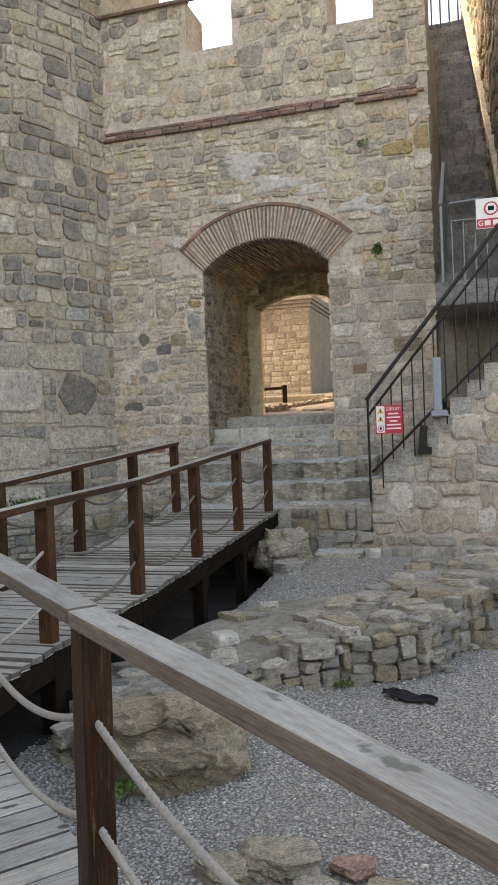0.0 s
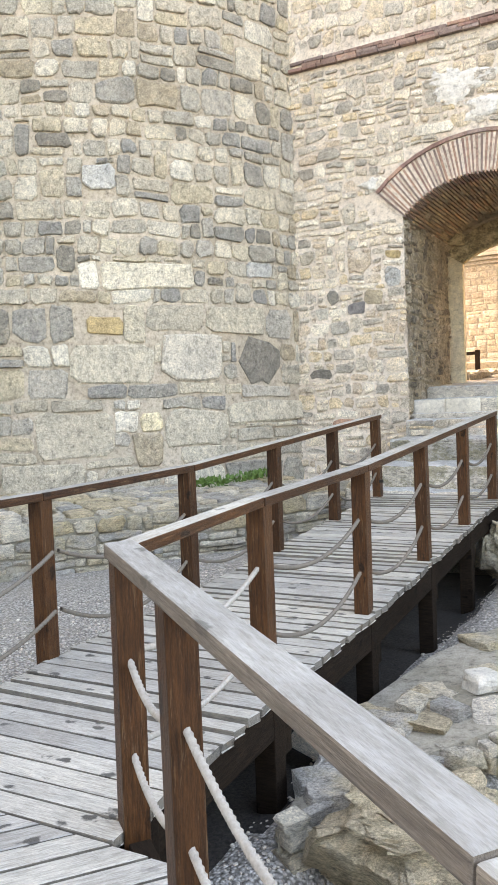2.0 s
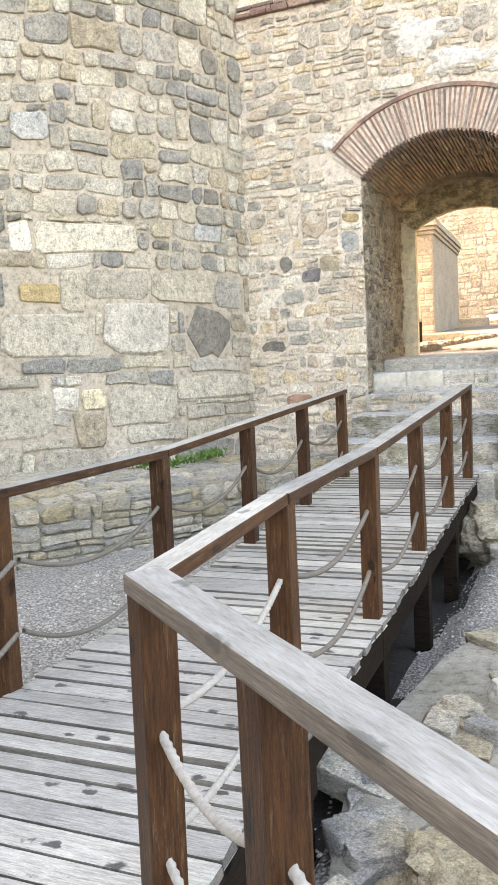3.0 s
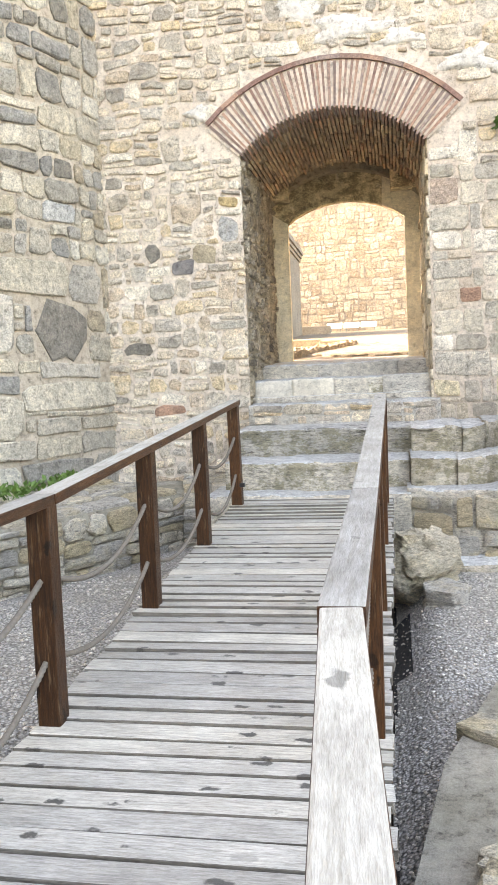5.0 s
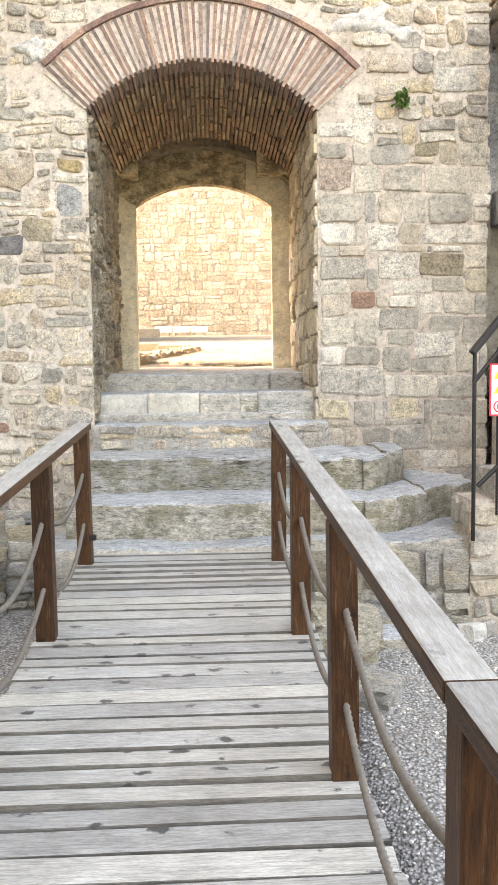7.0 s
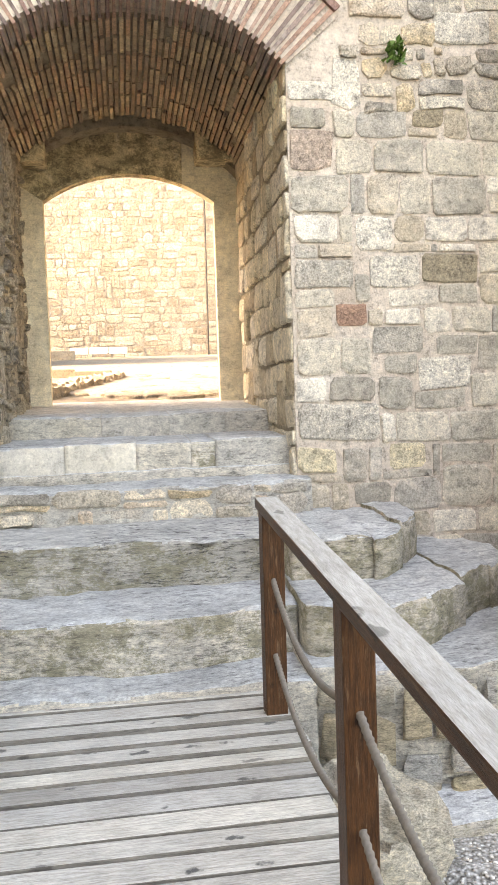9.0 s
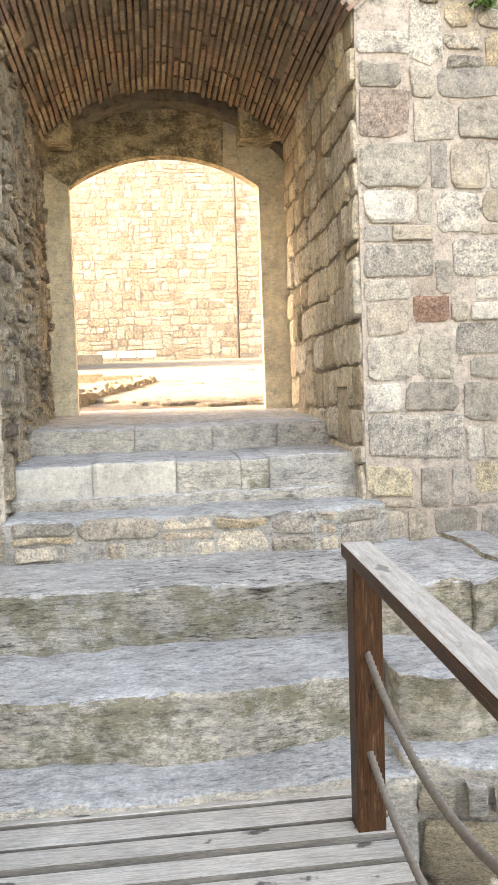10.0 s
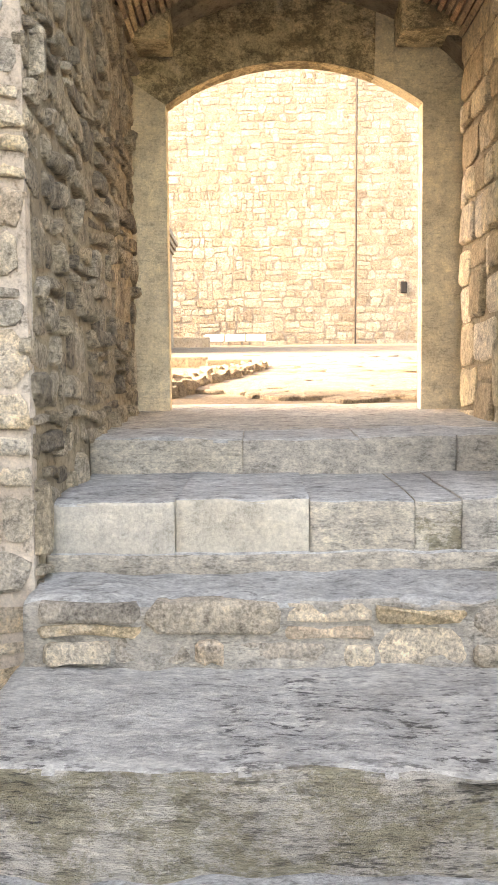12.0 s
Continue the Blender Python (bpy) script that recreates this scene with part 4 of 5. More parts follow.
worn_step("fallen_slab", lambda x: 9.72, -1.98, -1.40, -0.42, -0.22, 0.3, m_riser, side, 0.03)
side_st = []
for (ax, ay), (bx, by) in zip([(-2.36, 10.12), (-2.0, 10.0), (-1.28, 9.96)], [(-2.0, 10.0), (-1.28, 9.96)]):
    L = math.hypot(bx - ax, by - ay)
    dx, dy = (bx - ax) / L, (by - ay) / L
    for u, v, w, h in courses(0, L, -0.38, 0.3, lambda v: (0.14, 0.3), lambda v: (0.2, 0.45), 0.025, r3, None, 0.5):
        side_st.append((frame_at(Vector((ax + dx * u, ay + dy * u, v)), (dx, dy, 0), (0, 0, 1), (dy, -dx, 0)), (w, h, r3.uniform(0.015, 0.04))))
lay(side_st, CHUNKS, m_ruin, m_ruin_i, side, "stone", soft=False)

# ---- stair block with first flight ----
stair = thing("stone_stair", "outside stone stair on a rough masonry block", "stairs", (0.3, 10.8, 0), kind="structure")
prof = [(-1.29, -0.9), (-1.29, 0.62)]
for i in range(14):
    prof += [(-1.12 + 0.2 * i, 0.62 + 0.19 * i), (-1.12 + 0.2 * i, 0.62 + 0.19 * (i + 1))]
prof += [(3.2, 0.62 + 0.19 * 14), (3.2, -0.9)]
lower = [p for p in prof if p[0] < -0.5]
part("stair_cheek", prism(lower + [(lower[-1][0], -0.9)], 1, 9.97, 10.32), m_mortar_g, stair)
upper = [(lower[-1][0] + 0.002, -0.9), (lower[-1][0] + 0.002, lower[-1][1])] + [p for p in prof if p[0] > -0.5]
part("stair_core", prism(upper, 1, 9.97, 11.73), m_mortar_g, stair)
for i in range(14):
    x0 = -1.14 + 0.2 * i
    part("stair_tread", box(x0, x0 + 0.26, 9.95, 10.34 if x0 < -0.5 else 11.72, 0.60 + 0.19 * i, 0.625 + 0.19 * (i + 1), 0.012), m_step, stair)
face_st = list(courses(-1.30, 3.0, -0.72, 3.3, lambda v: (0.14, 0.34), lambda v: (0.2, 0.5), 0.028, r3, lambda u, v, w, h: v + h / 2 < 0.62 + 0.95 * max(0.0, u - w / 2 + 1.12) + 0.03, 0.6))
lay_faces(face_st, lambda u, v, d: Vector((u, 9.968 - d, v)), m_ashlar, m_ashlar_i, stair, (-1, 9.9, 0.3), 200, (0.008, 0.045), 0.04, 0.9, 72)
end_st = list(courses(9.97, 10.32, -0.3, 0.62, lambda v: (0.16, 0.3), lambda v: (0.2, 0.4), 0.03, r3, None, 0.4))
lay_faces(end_st, lambda u, v, d: Vector((-1.292 - d, u, v)), m_ashlar, m_ashlar_i, stair, (-1, 9.9, 0.3), 40, (0.008, 0.03), 0.03, 0.8, 73)

# steep upper flight between the gate wall and the side wall
flight = thing("upper_stair", "steep stone stair, coloured dark for shade, rising between two high walls", "stairs", (0, 14, 3), kind="structure")
for i in range(34):
    y0, z0 = 11.85 + 0.235 * i, 3.2 + 0.225 * i
    sx = -0.075 * (y0 - 11.8)
    part("stair_bed", box(-0.57 + sx, 0.78 + sx, y0 + 0.02, y0 + 0.5, z0 - 1.6, z0 - 0.012), m_mortar_r, flight)
    cuts = [-0.57, -0.57 + r3.uniform(0.28, 0.5), 0.25 + r3.uniform(-0.2, 0.2), 0.78]
    for ca, cb in zip(cuts, cuts[1:]):
        part("stair_block", box(ca + sx + 0.008, cb + sx - 0.008, y0 + r3.uniform(-0.012, 0.012), y0 + 0.4, z0 - 0.205, z0 + r3.uniform(-0.006, 0.006), 0.018), m_shaded_step, flight)

# hidden blocks added beside the upper flight to keep the sun off it
for i in range(24):
    y0 = 14.55 + 0.24 * i
    zt = 3.2 + 0.225 * (y0 - 11.85) / 0.235
    sx = -0.075 * (y0 - 11.8)
    part("hidden_sun_block", box(-0.92 + sx, -0.59 + sx, y0, y0 + 0.238, zt - 1.0, zt + 1.5), m_mortar_r, flight)
wall_side = thing("wall_side", "high rough yellowish rubble wall beside the stair", "wall", (1.0, 15, 0), kind="structure")
sw = [(0.52, 10.9), (-0.28, 20.5), (2.5, 20.5), (2.5, 10.9)]
part("wall_core", prism(sw, 2, 0.0, 14.0), m_mortar_f, wall_side)
side_wall_st = []
sl = math.hypot(0.8, 9.6)
sdx, sdy = -0.8 / sl, 9.6 / sl
for u, v, w, h in courses(0, sl, 3.0, 13.5, lambda v: (0.14, 0.3), lambda v: (0.2, 0.5), 0.03, r3, None, 0.7):
    side_wall_st.append((frame_at(Vector((0.52 + sdx * u, 10.9 + sdy * u, v)), (-sdx, -sdy, 0), (0, 0, 1), (-sdy, sdx, 0)), (w, h, r3.uniform(0.02, 0.06))))
lay(side_wall_st, BLANKS, m_far, m_far, wall_side, "stone", None, 0)

# ---- court beyond the gate ----
wall_far = thing("wall_far", "sunlit high rubble wall of warm stone beyond the gate", "wall", (-3, 34, 3), kind="structure")
part("wall_core", box(-22, 12, 34.0, 35.0, 1.0, 13.0), m_mortar_f, wall_far)
r4 = random.Random(41)
far_st = list(courses(-9.5, 3.5, 2.8, 11.5, lambda v: (0.14, 0.34), lambda v: (0.2, 0.7), 0.025, r4, None, 0.8))
lay_faces(far_st, lambda u, v, d: Vector((u, 33.998 - d, v)), m_far, m_far, wall_far, (-3, 34, 4), 0, (0.002, 0.016), 0.06, 1.0, 91)
house = thing("court_building", "sunlit yellow ashlar building with a stepped cornice", "building", (-10, 27, 2), kind="structure")
part("wall", box(-16, -5.55, 26.0, 31.0, 1.2, 5.35, 0.01), m_mortar_f, house)
hs = []
for u, v, w, h in courses(-10.5, -5.57, 2.2, 5.3, lambda v: (0.15, 0.22), lambda v: (0.25, 0.5), 0.012, r4, None, 0.1):
    hs.append((frame_at(Vector((u, 25.998, v)), (1, 0, 0), (0, 0, 1), (0, -1, 0)), (w, h, 0.004)))
lay(hs, BLOCKS, m_far, m_far, house, "block", None, 0)
for i in range(3):
    part("cornice", box(-16.1, -5.5 + 0.05 * i, 25.95 - 0.06 * i, 31.0, 5.35 + 0.11 * i, 5.455 + 0.11 * i, 0.01), m_mortar_f, house)
part("roof", box(-16.1, -5.45, 25.9, 31.0, 5.69, 5.8, 0.01), m_mortar_f, house)

# ---- ruined low wall across the gravel ----
ruin = thing("ruined_wall", "low ruined rubble wall of rough layered stones", "ruined wall", (-1.2, 6.8, -0.7), kind="structure")
RF = [(-2.35, 4.35), (-2.05, 5.0), (-1.72, 5.45), (-1.42, 6.0), (-1.0, 6.45), (-0.52, 6.75), (-0.28, 7.3), (0.12, 8.2), (0.6, 9.3)]
RB = [(-2.5, 5.2), (-2.45, 5.8), (-2.3, 6.6), (-1.95, 7.6), (-1.2, 7.75), (-0.95, 7.9), (-0.85, 8.5), (-0.6, 9.2), (-0.1, 9.9)]
HT = [-0.44, -0.38, -0.34, -0.33, -0.31, -0.31, -0.22, -0.20, -0.16]


rv, rf = [], []
for i in range(len(RF)):
    f, b = Vector(RF[i]), Vector(RB[i])
    for s, z in ((f, -0.95), (f, HT[i] - 0.03), (b, HT[i] - 0.03), (b, -0.95)):
        rv.append((s.x, s.y, z))
for i in range(len(RF) - 1):
    for k in range(4):
        a, b = i * 4 + k, i * 4 + (k + 1) % 4
        rf.append((a, b, b + 4, a + 4))
part("wall_core", soup("ruin_core", rv, rf, m_mortar_r), None, ruin)
ruin_st = []
for i in range(len(RF) - 1):
    (ax, ay), (bx, by) = RF[i], RF[i + 1]
    L = math.hypot(bx - ax, by - ay)
    dx, dy = (bx - ax) / L, (by - ay) / L
    for u, v, w, h in courses(0, L, -0.76, (HT[i] + HT[i + 1]) / 2 - 0.02, lambda v: (0.06, 0.17), lambda v: (0.14, 0.36), 0.010, r3, None, 0.7):
        m = frame_at(Vector((ax + dx * u, ay + dy * u, v)), (dx, dy, 0), (0, 0, 1), (dy, -dx, 0)) @ Matrix.Rotation(r3.uniform(-0.15, 0.15), 4, "Z") @ Matrix.Rotation(r3.uniform(-0.12, 0.12), 4, "X")
        ruin_st.append((m, (w * 1.04, h * 1.06, r3.uniform(0.04, 0.13))))
    fa, fb, ba, bb = Vector(RF[i]), Vector(RF[i + 1]), Vector(RB[i]), Vector(RB[i + 1])
    n = int(L * 12)
    for _ in range(n):
        s, q = r3.random(), r3.random()
        p = fa.lerp(fb, s).lerp(ba.lerp(bb, s), q)
        z = HT[i] + (HT[i + 1] - HT[i]) * s
        m = pose(p.x, p.y, z - 0.055, r3.uniform(-7, 7), r3.uniform(-7, 7), r3.uniform(0, 360))
        ruin_st.append((m, (r3.uniform(0.16, 0.5), r3.uniform(0.14, 0.34), r3.uniform(0.05, 0.11))))
lay(ruin_st, CHUNKS, m_ruin, m_ruin_i, ruin, "stone", (-1.2, 6.2, -0.4), 290, False)

# ---- unseen plain walls added to close the place; the west one blocks the sun ----
for nm, (x0, x1, y0, y1, z1) in dict(wall_west=(-10.4, -9.4, -9, 11.0, 14), wall_south=(-10.4, 9.0, -10, -9, 4), wall_east=(12.0, 13.0, -10, 30, 3)).items():
    tagged(part(nm, box(x0, x1, y0, y1, -1.2, z1), m_mortar_t), "plain unseen wall added to close the courtyard", "wall", kind="structure")

# smears of old lime plaster on the gate wall


def plaster(at, w, h, seed):
    r = random.Random(seed)
    n, rings = 40, 6
    prof = [r.uniform(0.7, 1.0) * (1 + 0.25 * math.sin(3 * q / n * 6.28 + seed)) for q in range(n)]
    verts, faces = [(at[0], WY - 0.036, at[1])], []
    for k in range(1, rings + 1):
        s = k / rings
        for q in range(n):
            a = 6.2832 * q / n
            rad = prof[q] * s
            x, z = at[0] + math.cos(a) * rad * w / 2, at[1] + math.sin(a) * rad * h / 2
            verts.append((x, WY - 0.036 * (1 - s ** 5) + 0.004 * s + 0.010 * noise.noise((x * 9, z * 9, seed)), z))
    for q in range(n):
        faces.append((0, 1 + q, 1 + (q + 1) % n))
        for k in range(rings - 1):
            a, c = 1 + k * n + q, 1 + k * n + (q + 1) % n
            faces.append((a, a + n, c + n, c))
    part("plaster_patch", soup("plaster_patch", verts, faces, m_plaster, True), None, wall_gate, "pale lime plaster smear")


for k, (x, z, w, h) in enumerate(((-3.25, 5.25, 1.0, 0.55), (-2.85, 4.9, 0.9, 0.32), (-2.3, 4.75, 0.6, 0.2), (-1.62, 4.45, 0.6, 0.3), (-4.45, 4.2, 0.3, 0.2), (-1.35, 4.35, 0.3, 0.16))):
    plaster((x, z), w, h, k + 1)

# ---- timber footbridge ----
LX, RX = -3.83, -2.58


def deck_z(y):
    for (ya, za), (yb, zb) in (((6.05, 0.010), (9.9, 0.262)), ((4.7, -0.03), (6.05, 0.010)), ((3.72, -0.10), (4.7, -0.03)), ((0.0, -0.14), (3.72, -0.10))):
        if y >= ya:
            break
    return za + (zb - za) * (y - ya) / (yb - ya)


def slope_at(y):
    return math.degrees(math.atan((deck_z(y + 0.05) - deck_z(y - 0.05)) / 0.1))


BEND = Vector((-2.595, 3.70))
D1 = Vector((0.776, -0.631))
P1 = Vector((-0.631, -0.776))


def near_z(s):
    return deck_z(BEND.y) - 0.035 * max(0.0, s)


bridge = thing("footbridge", "timber footbridge with weathered grey boards and dark beams", "footbridge", (-3.2, 6.5, -0.3))
r5 = random.Random(51)


def board_mesh(length, width, thick, seed, name="plank"):
    """A worn board along x with eased edges and a slight warp; top at z = 0."""
    r = random.Random(seed)
    bm = box(-length / 2, length / 2, -width / 2, width / 2, -thick, 0, 0.005)
    for v in bm.verts:
        v.co.x += r.uniform(-0.006, 0.006)
        v.co.z += r.uniform(-0.0015, 0.0015)
    me = bpy.data.meshes.new(name)
    bm.to_mesh(me)
    bm.free()
    me.materials.append(m_deck)
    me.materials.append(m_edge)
    # side faces take the darkened edge colour so the gaps look shaded
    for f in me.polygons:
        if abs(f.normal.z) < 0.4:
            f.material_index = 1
    return me


PITCH = 0.118
boards = [board_mesh(1.385, PITCH - 0.006 - 0.003 * (k % 3), 0.042, k) for k in range(6)]
y = 3.52
while y < 10.16:
    ob = part("plank", boards[r5.randrange(6)], None, bridge)
    ob.matrix_basis = pose(-3.198 + r5.uniform(-0.012, 0.012), y, deck_z(y) + r5.uniform(-0.003, 0.003), slope_at(y), r5.uniform(-0.25, 0.25), r5.choice((0, 180)) + r5.uniform(-0.35, 0.35))
    y += PITCH

# boards of the first stretch, at right angles to its handrail, cut off along the seam


def clip(poly, a, b, c):
    """Keeps the part of a polygon where a*x + b*y <= c."""
    out = []
    for i, p in enumerate(poly):
        q = poly[(i + 1) % len(poly)]
        fp, fq = a * p[0] + b * p[1] - c, a * q[0] + b * q[1] - c
        if fp <= 0:
            out.append(p)
        if fp * fq < 0:
            k = fp / (fp - fq)
            out.append((p[0] + (q[0] - p[0]) * k, p[1] + (q[1] - p[1]) * k))
    return out


for i in range(-18, 46):
    s0, s1 = i * PITCH + 0.005, (i + 1) * PITCH - 0.005
    poly = []
    for s, w in ((s0, -0.1), (s1, -0.1), (s1, 1.75), (s0, 1.75)):
        p = BEND + D1 * s + P1 * w
        poly.append((p.x, p.y))
    poly = clip(clip(poly, 0, 1, 3.455), -1, 0, 4.0)
    if len(poly) < 3:
        continue
    c = BEND + D1 * (s0 + s1) / 2 + P1 * 0.8
    z = near_z((s0 + s1) / 2)
    ang = math.atan2(P1.y, P1.x)
    loc = []
    for p in poly:
        d = Vector(p) - c
        loc.append((d.x * math.cos(ang) + d.y * math.sin(ang), -d.x * math.sin(ang) + d.y * math.cos(ang)))
    bm = prism(loc, 2, -0.035, 0.0)
    bmesh.ops.bevel(bm, geom=[e for e in bm.edges if all(v.co.z > -1e-4 for v in e.verts)], offset=0.004, segments=1, affect="EDGES")
    me = bpy.data.meshes.new("plank")
    bm.to_mesh(me)
    bm.free()
    me.materials.append(m_deck)
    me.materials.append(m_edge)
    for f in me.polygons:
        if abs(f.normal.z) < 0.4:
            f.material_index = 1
    ob = part("plank", me, None, bridge)
    ob.matrix_basis = pose(c.x, c.y, z + r5.uniform(-0.003, 0.003), 0, 0, math.degrees(ang))


def beam(name, a, b, w, h, mat_, parent, bevel=0.006, drop=0.0, label=""):
    """A squared timber from a to b, its top along the line, x along its grain."""
    a, b = Vector(a), Vector(b)
    L = (b - a).length
    bm = box(-L / 2, L / 2, -w / 2, w / 2, -h, 0, bevel)
    ob = part(name, bm, mat_, parent, label)
    d = (b - a).normalized()
    side_ = Vector((0, 0, 1)).cross(d).normalized()
    up = d.cross(side_)
    ob.matrix_basis = frame_at((a + b) / 2 + Vector((0, 0, -drop)), d, side_, up)
    return ob


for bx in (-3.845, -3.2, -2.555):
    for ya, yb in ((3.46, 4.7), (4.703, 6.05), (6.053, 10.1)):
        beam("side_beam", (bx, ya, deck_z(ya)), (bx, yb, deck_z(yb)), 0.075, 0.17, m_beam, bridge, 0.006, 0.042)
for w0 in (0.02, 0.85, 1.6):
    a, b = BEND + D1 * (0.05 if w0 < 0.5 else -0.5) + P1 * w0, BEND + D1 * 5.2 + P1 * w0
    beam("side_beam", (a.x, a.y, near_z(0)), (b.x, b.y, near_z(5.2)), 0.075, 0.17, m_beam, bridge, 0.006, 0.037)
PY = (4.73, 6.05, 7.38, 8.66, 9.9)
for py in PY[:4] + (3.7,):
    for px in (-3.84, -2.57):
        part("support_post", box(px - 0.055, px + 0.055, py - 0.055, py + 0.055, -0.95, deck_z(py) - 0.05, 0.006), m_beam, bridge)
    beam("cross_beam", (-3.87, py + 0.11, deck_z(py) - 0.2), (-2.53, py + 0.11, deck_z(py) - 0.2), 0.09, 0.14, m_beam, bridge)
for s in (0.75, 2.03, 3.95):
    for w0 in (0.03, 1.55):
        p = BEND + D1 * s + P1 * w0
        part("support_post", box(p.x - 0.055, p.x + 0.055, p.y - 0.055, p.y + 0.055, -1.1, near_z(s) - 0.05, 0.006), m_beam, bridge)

# ---- rope railings ----
POST = 0.092


def post_mesh():
    bm = box(-0.10, 0.865, -POST / 2, POST / 2, -POST / 2, POST / 2, 0.006)
    me = bpy.data.meshes.new("post")
    bm.to_mesh(me)
    bm.free()
    me.materials.append(m_post)
    return me


POST_ME = post_mesh()


def add_post(parent, x, y, z, turn, tall=1.0):
    ob = part("post", POST_ME, None, parent, "brown stained square timber post")
    r = r5.uniform(-0.6, 0.6)
    up = Vector((math.sin(radians(r)), 0, math.cos(radians(r))))
    a = Vector((math.cos(turn), math.sin(turn), 0))
    a = (a - up * a.dot(up)).normalized()
    ob.matrix_basis = frame_at(Vector((x, y, z)), up, a, up.cross(a)) @ Matrix.Diagonal((tall, 1, 1, 1))
    return ob


def rope_mesh(a, b, sag, radius=0.0115):
    """A three-strand rope hanging from a to b."""
    a, b = Vector(a), Vector(b)
    L = (b - a).length + sag * 1.2
    n, k = int(L / 0.005), 9
    verts, faces = [], []
    for i in range(n + 1):
        s = i / n
        p = a.lerp(b, s) - Vector((0, 0, sag * 4 * s * (1 - s)))
        t = ((b - a) - Vector((0, 0, sag * 4 * (1 - 2 * s)))).normalized()
        e1 = t.cross(Vector((0, 0, 1))).normalized()
        e2 = t.cross(e1)
        tw = s * L / 0.024 * 2 * math.pi
        for j in range(k):
            q = 2 * math.pi * j / k
            rad = radius * (1 + 0.16 * math.cos(3 * q - tw))
            verts.append(p + e1 * rad * math.cos(q) + e2 * rad * math.sin(q))
    for i in range(n):
        for j in range(k):
            faces.append((i * k + j, i * k + (j + 1) % k, (i + 1) * k + (j + 1) % k, (i + 1) * k + j))
    return soup("rope", verts, faces, m_rope, True)


def rope_span(parent, p, q, zp, zq, sag, r):
    for h in (0.265, 0.585):
        a = Vector((p[0], p[1], zp + h))
        b = Vector((q[0], q[1], zq + h))
        d = (b - a).normalized() * 0.02
        ob = part("rope", rope_mesh(a + d, b - d, sag * r.uniform(0.85, 1.15)), None, parent, "grey twisted rope")
        ob.data.materials[0] = m_rope if parent == rail_n else m_rope_dark


rail_l = thing("rope_railing", "brown timber railing with grey handrail and two slack ropes", "railing", (LX, 7.0, 0.0), "railings of the footbridge")
rail_r = thing("rope_railing", "brown timber railing with grey handrail and two ropes along the ramp", "railing", (RX, 7.0, 0.0), "railings of the footbridge")
rail_n = thing("rope_railing", "brown timber railing with worn pale handrail at the bridge bend", "railing", (-1.5, 2.8, 0.0), "railings of the footbridge")
RAIL_H = 0.905
for side_rail, sx, ys in ((rail_l, LX, (2.1, 3.4) + PY), (rail_r, RX, PY)):
    for py in ys:
        if sx == LX and py > 9:
            py += 0.02
        add_post(side_rail, sx + (0.0 if py > 5.5 else (-0.09 if sx == LX else 0.0)), py, deck_z(py), 0)
    for a, b in zip(ys, ys[1:]):
        rope_span(side_rail, (sx, a), (sx, b), deck_z(a), deck_z(b), 0.15 if sx == LX else 0.13, r5)
part("bolt", box(LX + 0.03, LX + 0.075, 9.87, 9.91, 0.42, 0.455, 0.006), m_iron, rail_l)
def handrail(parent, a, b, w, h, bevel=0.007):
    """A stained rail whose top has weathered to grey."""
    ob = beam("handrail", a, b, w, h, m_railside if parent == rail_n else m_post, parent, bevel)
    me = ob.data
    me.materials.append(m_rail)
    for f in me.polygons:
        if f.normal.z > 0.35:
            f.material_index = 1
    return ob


TURN_AT = BEND + D1 * 0.15 + P1 * 0.03


def near_rail(s):
    """Height of the near handrail: steep to the joint over the third post, then along the deck."""
    return 0.874 - 0.134 * s / 2.0 if s < 2.0 else near_z(s) + RAIL_H


for side_rail, sx, knots_ in ((rail_l, LX, (1.9, 4.7, 6.08, 9.98)), (rail_r, RX, (TURN_AT.y - 0.03, 4.7, 6.08, 9.98))):
    for a, b in zip(knots_, knots_[1:]):
        za = deck_z(a) if sx == RX or a > 4 else -0.06
        xa, xb = (sx - (0.09 if sx == LX else 0.0) * max(0.0, (6.08 - q)) / 1.4 * (1 if q > 4 else 0.6) for q in (a, b))
        if sx == RX and a < 4:
            xa, za = -2.495, -0.06
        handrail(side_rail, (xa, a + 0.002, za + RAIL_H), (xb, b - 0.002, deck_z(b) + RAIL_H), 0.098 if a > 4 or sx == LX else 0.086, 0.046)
ns = (0.15, 0.75, 2.03, 3.95, 5.1)


def near_at(s):
    return BEND + D1 * s + P1 * (0.025 if s < 1 else 0.0)


for i, s in enumerate(ns):
    p = near_at(s)
    add_post(rail_n, p.x, p.y, near_z(s), math.atan2(D1.y, D1.x), (near_rail(s) - 0.042 - near_z(s)) / 0.865)
for a, b in zip(ns, ns[1:]):
    rope_span(rail_n, near_at(a), near_at(b), near_z(a), near_z(b), 0.07 if a < 0.5 else 0.13, r5)
rope_span(rail_n, TURN_AT, (RX, PY[0]), near_z(0), deck_z(PY[0]), 0.08, r5)
for sa, sb in ((0.17, 1.999), (2.001, 5.2)):
    a, b = BEND + D1 * sa + P1 * (0.04 if sa < 1 else 0.0), BEND + D1 * sb
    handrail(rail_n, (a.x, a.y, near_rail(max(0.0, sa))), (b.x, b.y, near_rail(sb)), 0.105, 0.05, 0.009)

